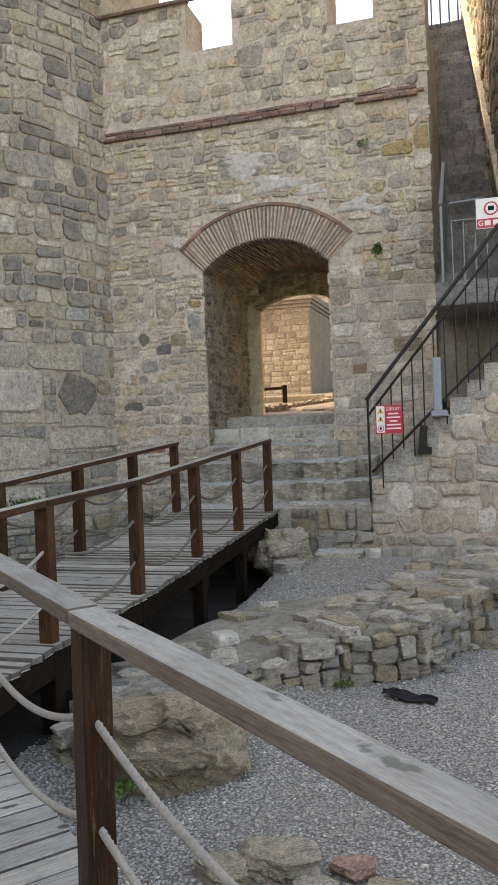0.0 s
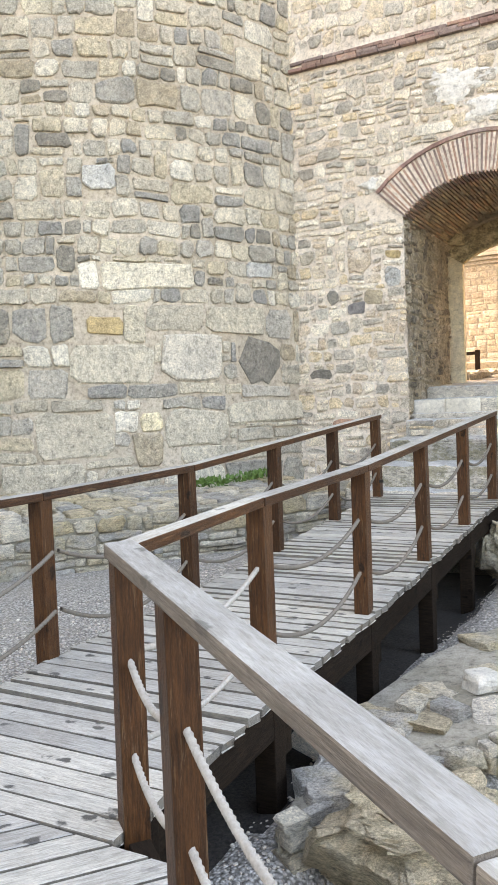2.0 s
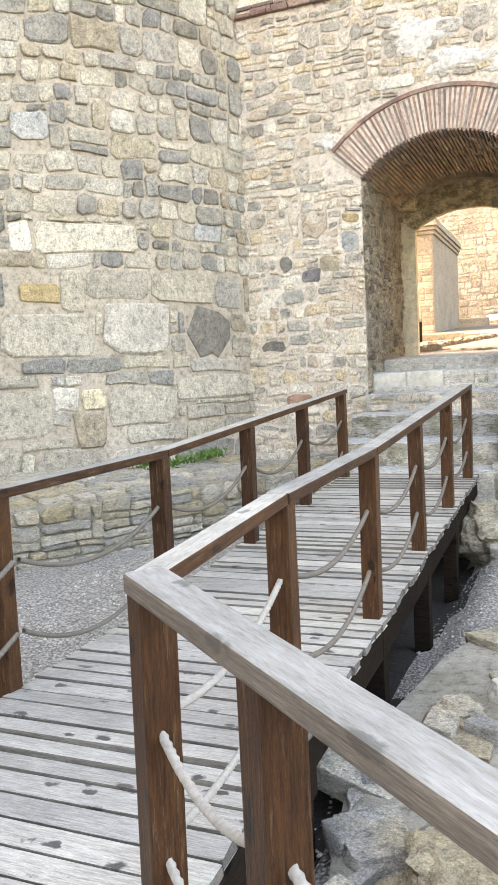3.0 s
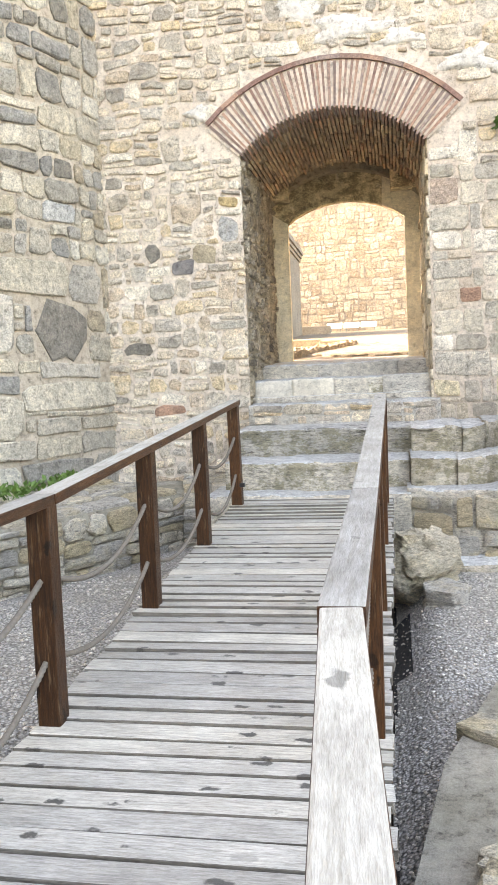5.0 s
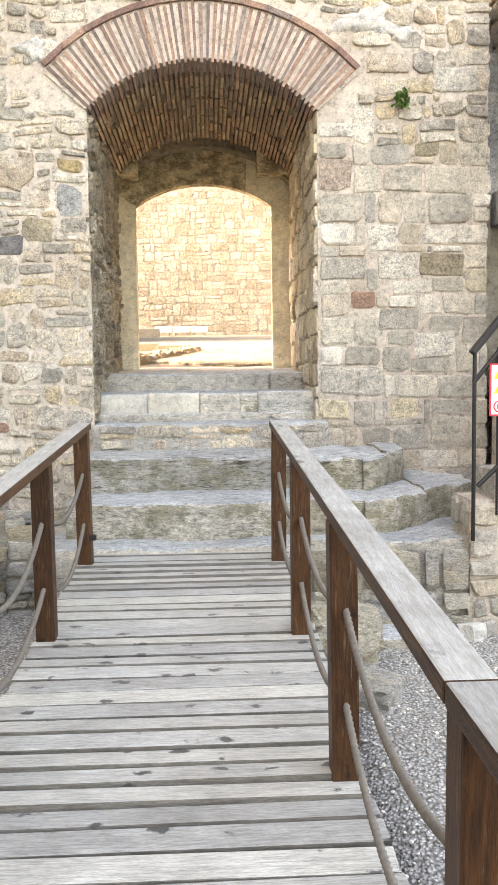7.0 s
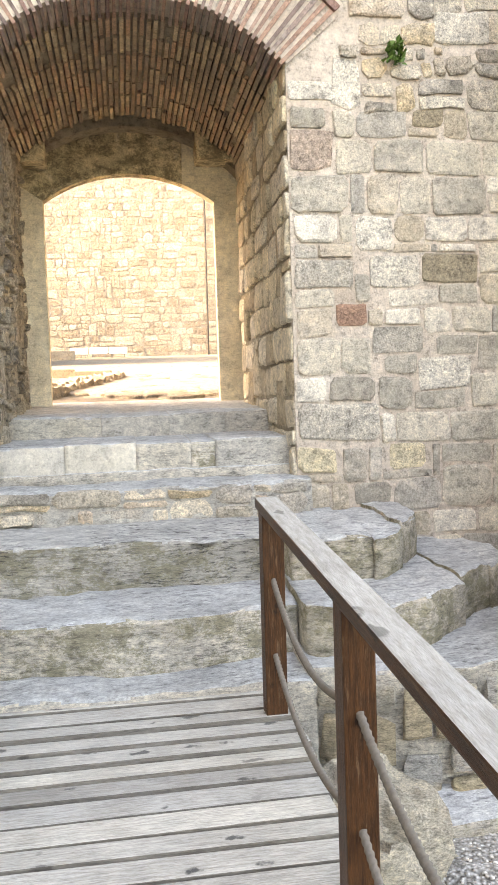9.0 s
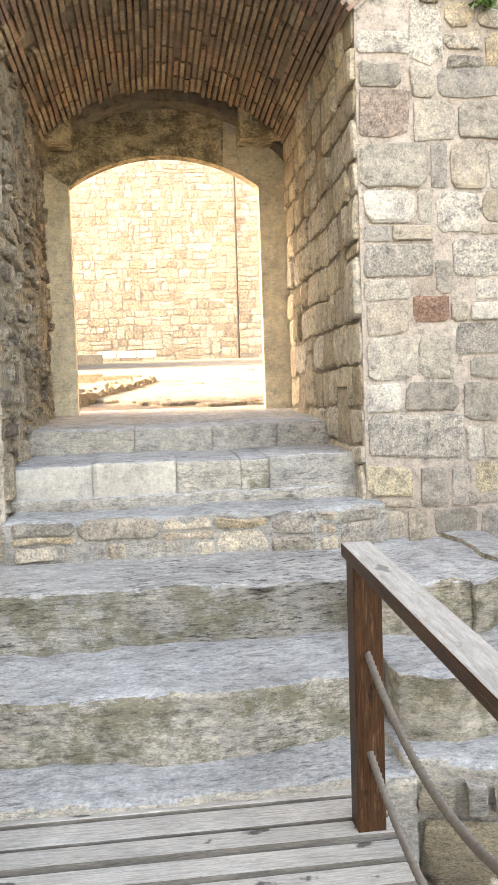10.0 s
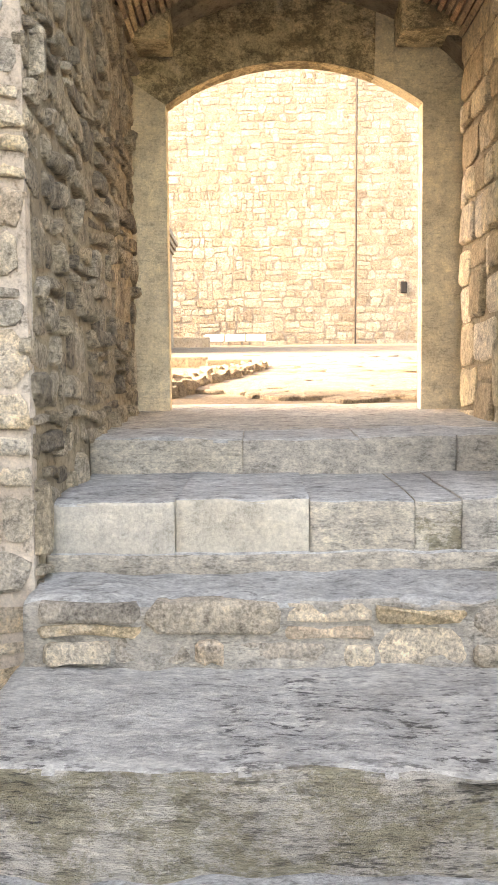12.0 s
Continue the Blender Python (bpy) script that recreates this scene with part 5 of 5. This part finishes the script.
# ---- iron stair railing with warning sign ----


def bar(name, a, b, r, mat_, parent, sides=8):
    a, b = Vector(a), Vector(b)
    bm = bmesh.new()
    bmesh.ops.create_cone(bm, cap_ends=True, segments=sides, radius1=r, radius2=r, depth=(b - a).length)
    bm.transform(Matrix.Translation((a + b) / 2) @ (b - a).to_track_quat("Z", "Y").to_matrix().to_4x4())
    return part(name, bm, mat_, parent)


iron = thing("stair_railing", "black iron stair railing with upright bars and wide handrail", "railing", (-1.2, 9.9, 0.6))
sl_r = (3.54 - 1.62) / (0.27 + 1.31)
beam("handrail", (-1.33, 9.9, 1.60), (1.7, 9.9, 1.60 + sl_r * 3.03), 0.07, 0.04, m_iron, iron, 0.01)
bar("upper_rail", (-1.30, 9.9, 1.40), (1.7, 9.9, 1.40 + sl_r * 3.0), 0.016, m_iron, iron)
bar("lower_rail", (-1.27, 9.9, 0.72), (1.7, 9.9, 0.72 + 0.965 * 2.97), 0.016, m_iron, iron)
bar("end_post", (-1.295, 9.9, 0.36), (-1.295, 9.9, 1.60), 0.014, m_iron, iron)
for i in range(20):
    x = -1.14 + 0.128 * i
    bar("bar", (x, 9.9, 0.72 + 0.965 * (x + 1.27) - (0.1 if i % 3 else 0.32)), (x, 9.9, 1.40 + sl_r * (x + 1.30) + 0.03), 0.009, m_iron, iron, 6)
bm = bmesh.new()
loop = [(0.36 + 0.16 * math.sin(t_ * 0.35), 9.88, 2.62 + 0.3 * math.cos(t_ * 0.35)) for t_ in range(19)]
for a, b in zip(loop, loop[1:]):
    va, vb = Vector(a), Vector(b)
    bmesh.ops.create_cone(bm, cap_ends=True, segments=6, radius1=0.01, radius2=0.01, depth=(vb - va).length + 0.006, matrix=Matrix.Translation((va + vb) / 2) @ (vb - va).to_track_quat("Z", "Y").to_matrix().to_4x4())
part("scroll", bm, m_iron, iron)


def letters(text, at, size, mat_, parent, name="lettering", wide=None):
    cu = bpy.data.curves.new(name, "FONT")
    cu.body, cu.size, cu.align_x, cu.align_y, cu.extrude = text, size, "CENTER", "CENTER", 0.0006
    tmp = new(name, cu)
    me = bpy.data.meshes.new_from_object(tmp.evaluated_get(bpy.context.evaluated_depsgraph_get()))
    bpy.data.objects.remove(tmp)
    if wide:
        xs = [v.co.x for v in me.vertices]
        k = wide / max(1e-6, max(xs) - min(xs))
        for v in me.vertices:
            v.co.x *= k
    me.materials.clear()
    me.materials.append(mat_)
    ob = part(name, me, None, parent)
    ob.matrix_basis = pose(*at, 90, 0, 0)
    return ob


sign = thing("warning_sign", "red and white warning sign wired to the iron stair railing", "sign", (-1.03, 9.87, 1.35))
SX0, SX1, SZ0, SZ1, SY = -1.205, -0.885, 1.18, 1.52, 9.872
part("plate", box(SX0, SX1, SY, SY + 0.004, SZ0, SZ1, 0.0015), m_red, sign)
part("panel", box(SX0 + 0.012, SX0 + 0.112, SY - 0.003, SY - 0.001, SZ0 + 0.012, SZ1 - 0.012), m_white, sign, "white pictogram panel")
for k in range(2):
    zc = SZ1 - 0.065 - 0.095 * k
    part("warning_triangle", prism([(SX0 + 0.024, zc - 0.034), (SX0 + 0.1, zc - 0.034), (SX0 + 0.062, zc + 0.036)], 1, SY - 0.0055, SY - 0.0035), m_yellow, sign, "yellow triangle")
    part("symbol", box(SX0 + 0.056, SX0 + 0.068, SY - 0.0075, SY - 0.006, zc - 0.024, zc + 0.012), m_black, sign)
disc = [(SX0 + 0.062 + 0.038 * math.cos(t_ * 0.2618), SZ0 + 0.062 + 0.038 * math.sin(t_ * 0.2618)) for t_ in range(24)]
disc_in = [(SX0 + 0.062 + 0.03 * math.cos(t_ * 0.2618), SZ0 + 0.062 + 0.03 * math.sin(t_ * 0.2618)) for t_ in range(24)]
part("prohibition_disc", prism(disc, 1, SY - 0.0055, SY - 0.0035), m_red, sign)
part("disc_field", prism(disc_in, 1, SY - 0.0065, SY - 0.0057), m_white, sign)
part("symbol", box(SX0 + 0.05, SX0 + 0.072, SY - 0.008, SY - 0.0067, SZ0 + 0.045, SZ0 + 0.08), m_black, sign)
letters("D\u0130KKAT!", (SX0 + 0.215, SY - 0.0025, SZ1 - 0.05), 0.055, m_white, sign, "lettering", 0.17)
for k, wd in enumerate((0.12, 0.16, 0.09, 0.165, 0.17)):
    zc = SZ1 - 0.105 - 0.044 * k
    part("text_bar", box(SX0 + 0.215 - wd / 2, SX0 + 0.215 + wd / 2, SY - 0.003, SY - 0.001, zc - 0.009, zc + 0.009), m_white, sign)

# landing with railing, steel plate and second sign
landing = thing("landing_railing", "grey steel railing of the upper stair landing", "railing", (0.3, 10.7, 3.0))
tagged(part("landing", box(-0.5, 3.2, 10.62, 11.9, 2.75, 3.05, 0.015), m_shaded_step), "stone landing, coloured dark for shade, between two stair flights", "landing", kind="structure")
bar("top_rail", (-0.30, 10.66, 4.02), (0.1, 10.66, 4.04), 0.02, m_steel, landing)
bar("top_rail", (0.1, 10.66, 4.04), (0.75, 10.66, 3.62), 0.02, m_steel, landing)
bar("mid_rail", (-0.30, 10.66, 3.80), (1.2, 10.66, 3.80), 0.014, m_steel, landing)
for i in range(9):
    x = -0.28 + 0.14 * i
    bar("bar", (x, 10.66, 2.95), (x, 10.66, 3.80), 0.011, m_steel, landing, 6)
part("plate", prism([(10.7, 2.85), (10.7, 4.02), (11.72, 4.85), (11.72, 3.6)], 0, -0.42, -0.39), m_steel, landing, "grey steel side plate")
beam("plate_rail", (-0.405, 10.68, 4.05), (-0.405, 11.74, 4.9), 0.05, 0.035, m_steel, landing)
sign2 = thing("prohibition_sign", "white sign with a red band hung on the landing railing", "sign", (0.25, 10.6, 3.8))
part("plate", box(0.02, 0.46, 10.625, 10.63, 3.66, 4.03, 0.0015), m_white, sign2)
part("band", box(0.03, 0.45, 10.621, 10.624, 3.67, 3.78), m_red, sign2)
c2 = [(0.20 + 0.085 * math.cos(t_ * 0.2618), 3.90 + 0.085 * math.sin(t_ * 0.2618)) for t_ in range(24)]
c3 = [(0.20 + 0.065 * math.cos(t_ * 0.2618), 3.90 + 0.065 * math.sin(t_ * 0.2618)) for t_ in range(24)]
part("prohibition_disc", prism(c2, 1, 10.621, 10.624), m_red, sign2)
part("disc_field", prism(c3, 1, 10.6185, 10.6205), m_white, sign2)
part("symbol", box(0.165, 0.235, 10.616, 10.618, 3.875, 3.93, 0.0), m_black, sign2)
letters("G", (0.075, 10.6195, 3.725), 0.09, m_white, sign2)
for k in range(3):
    part("text_bar", box(0.12 + 0.1 * k, 0.19 + 0.1 * k, 10.6185, 10.6205, 3.695, 3.755), m_white, sign2)
hand = thing("wall_handrail", "weathered pinkish timber handrail along the stair wall", "handrail", (0.2, 14, 6))
beam("rail", (0.40, 12.0, 4.35), (-0.30, 19.5, 11.6), 0.14, 0.1, m_frame, hand)
top_rail = thing("parapet_railing", "grey metal railing at the stair head", "railing", (-0.8, 19, 10))
for i in range(6):
    bar("bar", (-1.35 + 0.2 * i, 19.6, 10.4), (-1.35 + 0.2 * i, 19.6, 12.2), 0.02, m_steel, top_rail, 6)
bar("rail", (-1.5, 19.6, 11.2), (0.0, 19.6, 12.0), 0.025, m_steel, top_rail)

# grey cable duct against the stair block
duct = thing("cable_duct", "grey plastic cable duct standing on the stair masonry", "duct", (-0.47, 9.86, 1.5))
part("tube", box(-0.52, -0.42, 9.84, 9.93, 1.42, 2.05, 0.02), m_pipe, duct)
part("collar", box(-0.55, -0.36, 9.80, 9.96, 1.36, 1.43, 0.015), m_pipe, duct)
boot = thing("bracket", "black metal bracket under the stair railing", "bracket", (-0.62, 9.9, 1.0))
part("arm", prism([(-0.72, 0.92), (-0.56, 0.92), (-0.56, 1.0), (-0.62, 1.02), (-0.60, 1.25), (-0.68, 1.28)], 1, 9.85, 9.93), m_iron, boot)

# ---- small things ----
# merlon cap of sloping tiles
cap = thing("merlon_cap", "row of dark red sloping tiles capping the battlement", "tile coping", (-5.0, WY, 7.9), kind="structure")
bm0 = box(-0.06, 0.06, -0.16, 0.16, -0.02, 0.02, 0.006)
me0 = bpy.data.meshes.new("tile")
bm0.to_mesh(me0)
bm0.free()
me0.materials.append(m_brick)
for i in range(15):
    for row in range(3):
        ob = part("tile", me0, None, cap)
        ob.matrix_basis = pose(-5.78 + 0.118 * i + 0.05 * (row % 2), WY + 0.06 + 0.2 * row, 7.9 + 0.105 * row, 30, 0, r1.uniform(-2, 2))
for i in range(8):
    L = 0.21
    ob = part("brick", band_mesh[0.20], None, cap)
    ob.matrix_basis = pose(-5.7 + 0.215 * i, WY + 0.02, 7.852)

# weed tufts
def tuft(name, at, spread, leaves, size, label, out=(0, -1, 0)):
    r = random.Random(int(abs(at[0] * 91 + at[2] * 17)))
    v, f = [], []
    for i in range(leaves):
        d = Vector((r.uniform(-1, 1) + out[0], r.uniform(-1, 1) + out[1] * 0.8, r.uniform(-0.6, 1.0) + out[2])).normalized()
        p = Vector((r.uniform(-1, 1) * spread[0], r.uniform(-1, 1) * spread[1], r.uniform(-1, 1) * spread[2]))
        t = d.cross(Vector((r.uniform(-1, 1), r.uniform(-1, 1), r.uniform(-1, 1)))).normalized()
        s = size * r.uniform(0.6, 1.3)
        n0 = d.cross(t) * s * 0.12
        b = len(v)
        v += [p, p + d * s * 0.5 + t * s * 0.3 + n0, p + d * s, p + d * s * 0.5 - t * s * 0.3 + n0]
        f.append((b, b + 1, b + 2, b + 3))
    me = soup(name, v, f, m_leaf)
    ob = new(name, me)
    ob.location = at
    return tagged(ob, label, "plant")


tuft("wall_fern", (-1.35, WY - 0.05, 3.78), (0.05, 0.02, 0.06), 90, 0.05, "small green fern growing from the gate wall joint")
tuft("wall_weed", (-1.5, WY - 0.03, 5.3), (0.06, 0.02, 0.04), 50, 0.04, "dark green weed tuft in the gate wall")
tuft("ledge_weeds", (-6.08, 10.08, 0.37), (0.22, 0.3, 0.05), 260, 0.07, "strip of green weeds on the stone ledge", (0, 0, 0.6))
tuft("ledge_weeds", (-5.72, 10.55, 0.42), (0.12, 0.35, 0.05), 200, 0.06, "strip of green weeds along the tower foot", (0, 0, 0.6))
tuft("ground_weed", (-1.9, 4.15, -0.66), (0.12, 0.08, 0.02), 120, 0.05, "green weeds beside the rough boulder", (0, 0, 0.8))
tuft("ground_weed", (-1.05, 6.28, -0.70), (0.12, 0.05, 0.02), 90, 0.04, "green weeds at the ruined wall foot", (0, 0, 0.8))


def rock(name, at, size, seed, mat_, label, cuts=3):
    """A broken stone: a ball cut flat by random planes, with a rough skin."""
    r = random.Random(int(seed * 10))
    planes = []
    for _ in range(7):
        d = Vector((r.uniform(-1, 1), r.uniform(-1, 1), r.uniform(-1, 1))).normalized()
        planes.append((d, r.uniform(0.27, 0.36)))
    for k in range(6):
        a = k * 1.047 + r.uniform(-0.3, 0.3)
        planes.append((Vector((math.cos(a), math.sin(a), r.uniform(-0.12, 0.22))).normalized(), r.uniform(0.24, 0.32)))
    planes.append((Vector((r.uniform(-0.1, 0.1), r.uniform(-0.1, 0.1), 1)).normalized(), 0.24))
    beds = [r.uniform(-1, 1) for _ in range(9)]
    bm = bmesh.new()
    bmesh.ops.create_icosphere(bm, subdivisions=cuts + 1, radius=0.5)
    for v in bm.verts:
        q = v.co.copy()
        for d, k in planes:
            e = q.dot(d) - k
            if e > 0:
                q -= d * e
        bed = beds[int(math.floor(q.z * 15 + 1.4 * noise.noise(q * 3 + Vector((seed, 0, 0))))) % 9]
        q *= 1 + 0.07 * bed + 0.07 * noise.noise(q * 5 + Vector((seed, 0, 0))) + 0.06 * noise.noise(q * 13 + Vector((seed, 3, 0))) + 0.05 * abs(noise.noise(q * 26))
        v.co = Vector((q.x * size[0], q.y * size[1], q.z * size[2])) * 1.5
    me = bpy.data.meshes.new(name)
    bm.to_mesh(me)
    bm.free()
    me.materials.append(mat_)
    ob = new(name, me)
    ob.location = at
    return tagged(ob, label, "rock")


def broken_block(name, at, size, seed, label, turn):
    """A lump of old masonry: an angular hull with stepped beds, cracks and a rough skin."""
    r = random.Random(seed)
    bm = bmesh.new()
    for _ in range(46):
        p = Vector((r.uniform(-1, 1), r.uniform(-1, 1), r.uniform(-1, 1)))
        k = max(abs(p.x), abs(p.y), abs(p.z)) * 0.62 + p.length * 0.38
        p *= r.uniform(0.86, 1.0) / k
        bm.verts.new(p * 0.55)
    res = bmesh.ops.convex_hull(bm, input=bm.verts[:])
    bmesh.ops.delete(bm, geom=[g for g in res["geom_interior"] if isinstance(g, bmesh.types.BMVert)], context="VERTS")
    bmesh.ops.subdivide_edges(bm, edges=bm.edges[:], cuts=7, use_grid_fill=True)
    bmesh.ops.triangulate(bm, faces=bm.faces[:])
    beds = [r.uniform(-1, 1) for _ in range(9)]
    off = Vector((seed * 7.0, 0, 0))
    for v in bm.verts:
        q = v.co.copy()
        p = Vector((q.x * size[0], q.y * size[1], q.z * size[2])) * 1.05
        k = int(math.floor((p.z + 0.6) * 9 + 1.2 * noise.noise(p * 2.5 + off))) % 9
        flat = Vector((q.x, q.y, 0))
        p += flat * (0.13 * beds[k] * size[0]) + q * (0.16 * noise.cell(p * 5 + off) - 0.08) * size[2]
        p += q * (0.10 * noise.noise(p * 9 + off) + 0.05 * noise.noise(p * 22 + off)) * size[2]
        v.co = p
    me = bpy.data.meshes.new(name)
    bm.to_mesh(me)
    bm.free()
    me.materials.append(m_ruin)
    ob = new(name, me)
    ob.location = at
    ob.rotation_euler = (0, 0, turn)
    return tagged(ob, label, "rock")


broken_block("boulder", (-1.80, 4.62, -0.58), (0.86, 0.72, 0.56), 3, "large rough yellow-grey boulder in the gravel", 0.5)
broken_block("boulder", (-2.32, 9.55, -0.2), (0.62, 0.66, 0.6), 5, "rough grey boulder under the footbridge end", 0.3)
rock("boulder", (-2.2, 4.9, -0.6), (0.5, 0.5, 0.42), 8.4, m_ruin, "flat grey boulder joined to the ruined wall", 4)
rock("boulder", (-2.15, 9.1, -0.34), (0.4, 0.5, 0.3), 9.2, m_ruin, "grey boulder beside the footbridge", 3)
rock("white_stone", (-1.88, 6.05, -0.315), (0.26, 0.22, 0.12), 2.2, m_pale, "flat white stone on the ruined wall", 2)
rock("white_stone", (-1.30, 9.90, -0.27), (0.24, 0.12, 0.2), 6.2, m_pale, "pale broken stone at the stair foot", 2)
for k, (x, y, s, lab) in enumerate(((-0.83, 3.72, 0.42, "flat grey stone lying in the gravel"), (-0.5, 3.78, 0.22, "reddish stone lying in the gravel"), (-0.62, 3.55, 0.25, "grey stone lying in the gravel"), (-0.3, 3.6, 0.3, "grey stone lying in the gravel"), (-1.05, 3.6, 0.3, "grey stone lying in the gravel"), (-0.27, 6.9, 0.12, "small pale stone at the ruined wall foot"), (0.1, 7.6, 0.2, "pale flat stone in the gravel"), (-0.1, 7.5, 0.14, "pale stone in the gravel"))):
    rock("loose_stone", (x, y, ground_z(x, y) + 0.03), (s, s * 0.7, s * 0.4), 20 + k, m_brick if "reddish" in lab else m_ruin, lab, 3)
# black cloth scrap
bm = bmesh.new()
bmesh.ops.create_grid(bm, x_segments=14, y_segments=8, size=0.5)
for v in bm.verts:
    x, y = v.co.x, v.co.y
    v.co.x = x * 0.42
    v.co.y = y * 0.16 * (1.1 - abs(x)) - 0.05 * x
    v.co.z = 0.02 + 0.05 * abs(noise.noise((x * 4, y * 4, 1))) + 0.04 * max(0, 0.3 - abs(x + 0.25))
me = bpy.data.meshes.new("cloth_scrap")
bm.to_mesh(me)
bm.free()
me.materials.append(m_black)
ob = new("cloth_scrap", me)
ob.modifiers.new("thickness", "SOLIDIFY").thickness = 0.006
ob.location = (-0.5, 6.18, ground_z(-0.5, 6.18))
ob.rotation_euler = (0, 0, -0.25)
tagged(ob, "crumpled black cloth scrap lying on the gravel", "cloth")

# beyond the gate: information boards, kerbs, cable, path stones
for i in range(3):
    x = -4.55 + 0.62 * i
    bd = thing("info_board", "low white tilted information board by the far wall", "sign", (x, 32.8, ground_z(x, 32.8)), "boards by the far wall")
    z = ground_z(x, 32.8)
    for lx in (-0.2, 0.2):
        part("leg", box(x + lx - 0.02, x + lx + 0.02, 32.88, 32.92, z - 0.05, z + 0.22), m_steel, bd)
    ob = part("panel", box(-0.28, 0.28, -0.22, 0.22, -0.015, 0.015, 0.004), m_white, bd)
    ob.matrix_basis = pose(x, 32.85, z + 0.25, 28, 0, 0)
cable = thing("wall_cable", "thin dark cable running down the far wall", "cable", (-0.27, 33.9, 6))
bar("wire", (-0.27, 33.9, 2.9), (-0.22, 33.9, 11.5), 0.03, m_iron, cable)
niche = thing("wall_niche", "small black box standing for a shaded niche in the far wall", "niche", (1.0, 33.9, 4.6), kind="structure")
# a black box stands in for the shade of the hole; nothing is cut
part("niche_shade", box(1.12, 1.32, 33.93, 33.99, 4.62, 4.98, 0.03), m_black, niche)
kerb = thing("stone_kerb", "rough stone kerb edging the path beyond the gate", "kerb", (-4.5, 22, 2.0), kind="structure")
kr = random.Random(77)
ks = []
for i in range(46):
    s = i / 45
    for row in range(2):
        x = -3.98 + 0.8 * s + kr.uniform(-0.05, 0.05) - row * 0.2
        y = 15.2 + 3.9 * s
        ks.append((pose(x, y, ground_z(x, y) + 0.01, kr.uniform(-10, 10), kr.uniform(-10, 10), kr.uniform(0, 360)), (kr.uniform(0.12, 0.26), kr.uniform(0.1, 0.2), kr.uniform(0.05, 0.11))))
lay(ks, BLANKS, m_far, m_far, kerb, "stone", (-3.7, 15, 1.6), 92, False)
for x0, x1, y0, h in ((-7.5, -3.95, 19.9, 0.16), (-3.95, -3.35, 19.7, 0.13), (-3.2, -2.0, 19.4, 0.05), (-7.5, -4.6, 31.5, 0.3)):
    g = ground_z((x0 + x1) / 2, y0)
    part("kerb_wall", box(x0, x1, y0, y0 + 0.3, g - 0.4, g + h, 0.02), m_mortar_f, kerb)
pathr = []
for i in range(420):
    x, y = kr.uniform(-3.9, -1.0), kr.uniform(14.8, 24)
    if x < -3.72 - (y - 15) * 0.1 + 0.15:
        continue
    up_y = math.degrees(math.atan((ground_z(x, y + 0.2) - ground_z(x, y - 0.2)) / 0.4))
    up_x = math.degrees(math.atan((ground_z(x + 0.2, y) - ground_z(x - 0.2, y)) / 0.4))
    pathr.append((pose(x, y, ground_z(x, y) + 0.027, up_y, -up_x, 0) @ Matrix.Rotation(kr.uniform(0, 6.28), 4, "Z"), (kr.uniform(0.25, 0.7), kr.uniform(0.2, 0.5), 0.022)))
court = thing("court_paving", "sunlit uneven stone paving beyond the gate", "paving", (-2.5, 18, 1.8), kind="structure")
lay(pathr, BLANKS, m_far, m_far, court, "stone", (-3, 15, 1.6), 80)
cyard = bmesh.new()
bmesh.ops.create_grid(cyard, x_segments=60, y_segments=60, size=0.5)
for v in cyard.verts:
    v.co.x = -3 + v.co.x * 30
    v.co.y = 24.3 + v.co.y * 19.4
    v.co.z = ground_z(v.co.x, v.co.y) + 0.014
part("earth", cyard, m_earth, court, "trodden pale earth")
fence = thing("low_rail", "low dark wooden barrier beyond the gate", "barrier", (-5.3, 19, 2))
gz = ground_z(-5.2, 19.5)
part("post", box(-4.85, -4.75, 19.45, 19.55, gz - 0.1, gz + 0.45, 0.01), m_beam, fence)
beam("rail", (-6.6, 19.5, gz + 0.38), (-4.8, 19.5, gz + 0.42), 0.08, 0.07, m_beam, fence)

# ---- the stones of the great walls ----
lay_faces(rubble_low, on_gate, m_gate, m_gate_i, wall_gate, (-4.2, WY, 2.6), 300, (0.003, 0.024), 0.045, 1.0, 61, marks=MARKS_LEFT)
lay_faces(rubble, on_gate, m_gate, m_gate_i, wall_gate, (-2.6, WY, 4.2), 160, (0.003, 0.028), 0.045, 1.0, 62, marks=MARKS_HIGH)
lay_faces(dressed, on_gate, m_ashlar, m_ashlar_i, wall_gate, (-1.8, WY, 2.2), 300, (0.006, 0.020), 0.022, 0.4, 63, "block", MARKS_RIGHT)
lay_faces(jl, lambda u, v, d: Vector((OX0 + 0.004 + d, u, v)), m_jamb_dark, m_jamb_dark_i, wall_gate, (OX0, 12.0, 2.0), 150, (0.004, 0.045), 0.06, 1.0, 64, "jamb_stone")
lay_faces(jr, lambda u, v, d: Vector((OX1 - 0.004 - d, u, v)), m_ochre, m_ochre_i, wall_gate, (OX1, 12.0, 2.0), 150, (0.008, 0.034), 0.025, 0.5, 65, "jamb_block")
lay_faces(tower_st, on_tower, m_tower, m_tower_i, wall_tower, (-6.3, 10.0, 2.0), 300, (0.016, 0.046), 0.045, 0.65, 66, marks=T_MARKS)
lay(top_st, BLOCKS, m_ruin, m_ruin_i, bench, "stone", (-5.5, 9.0, 0.2), 250)
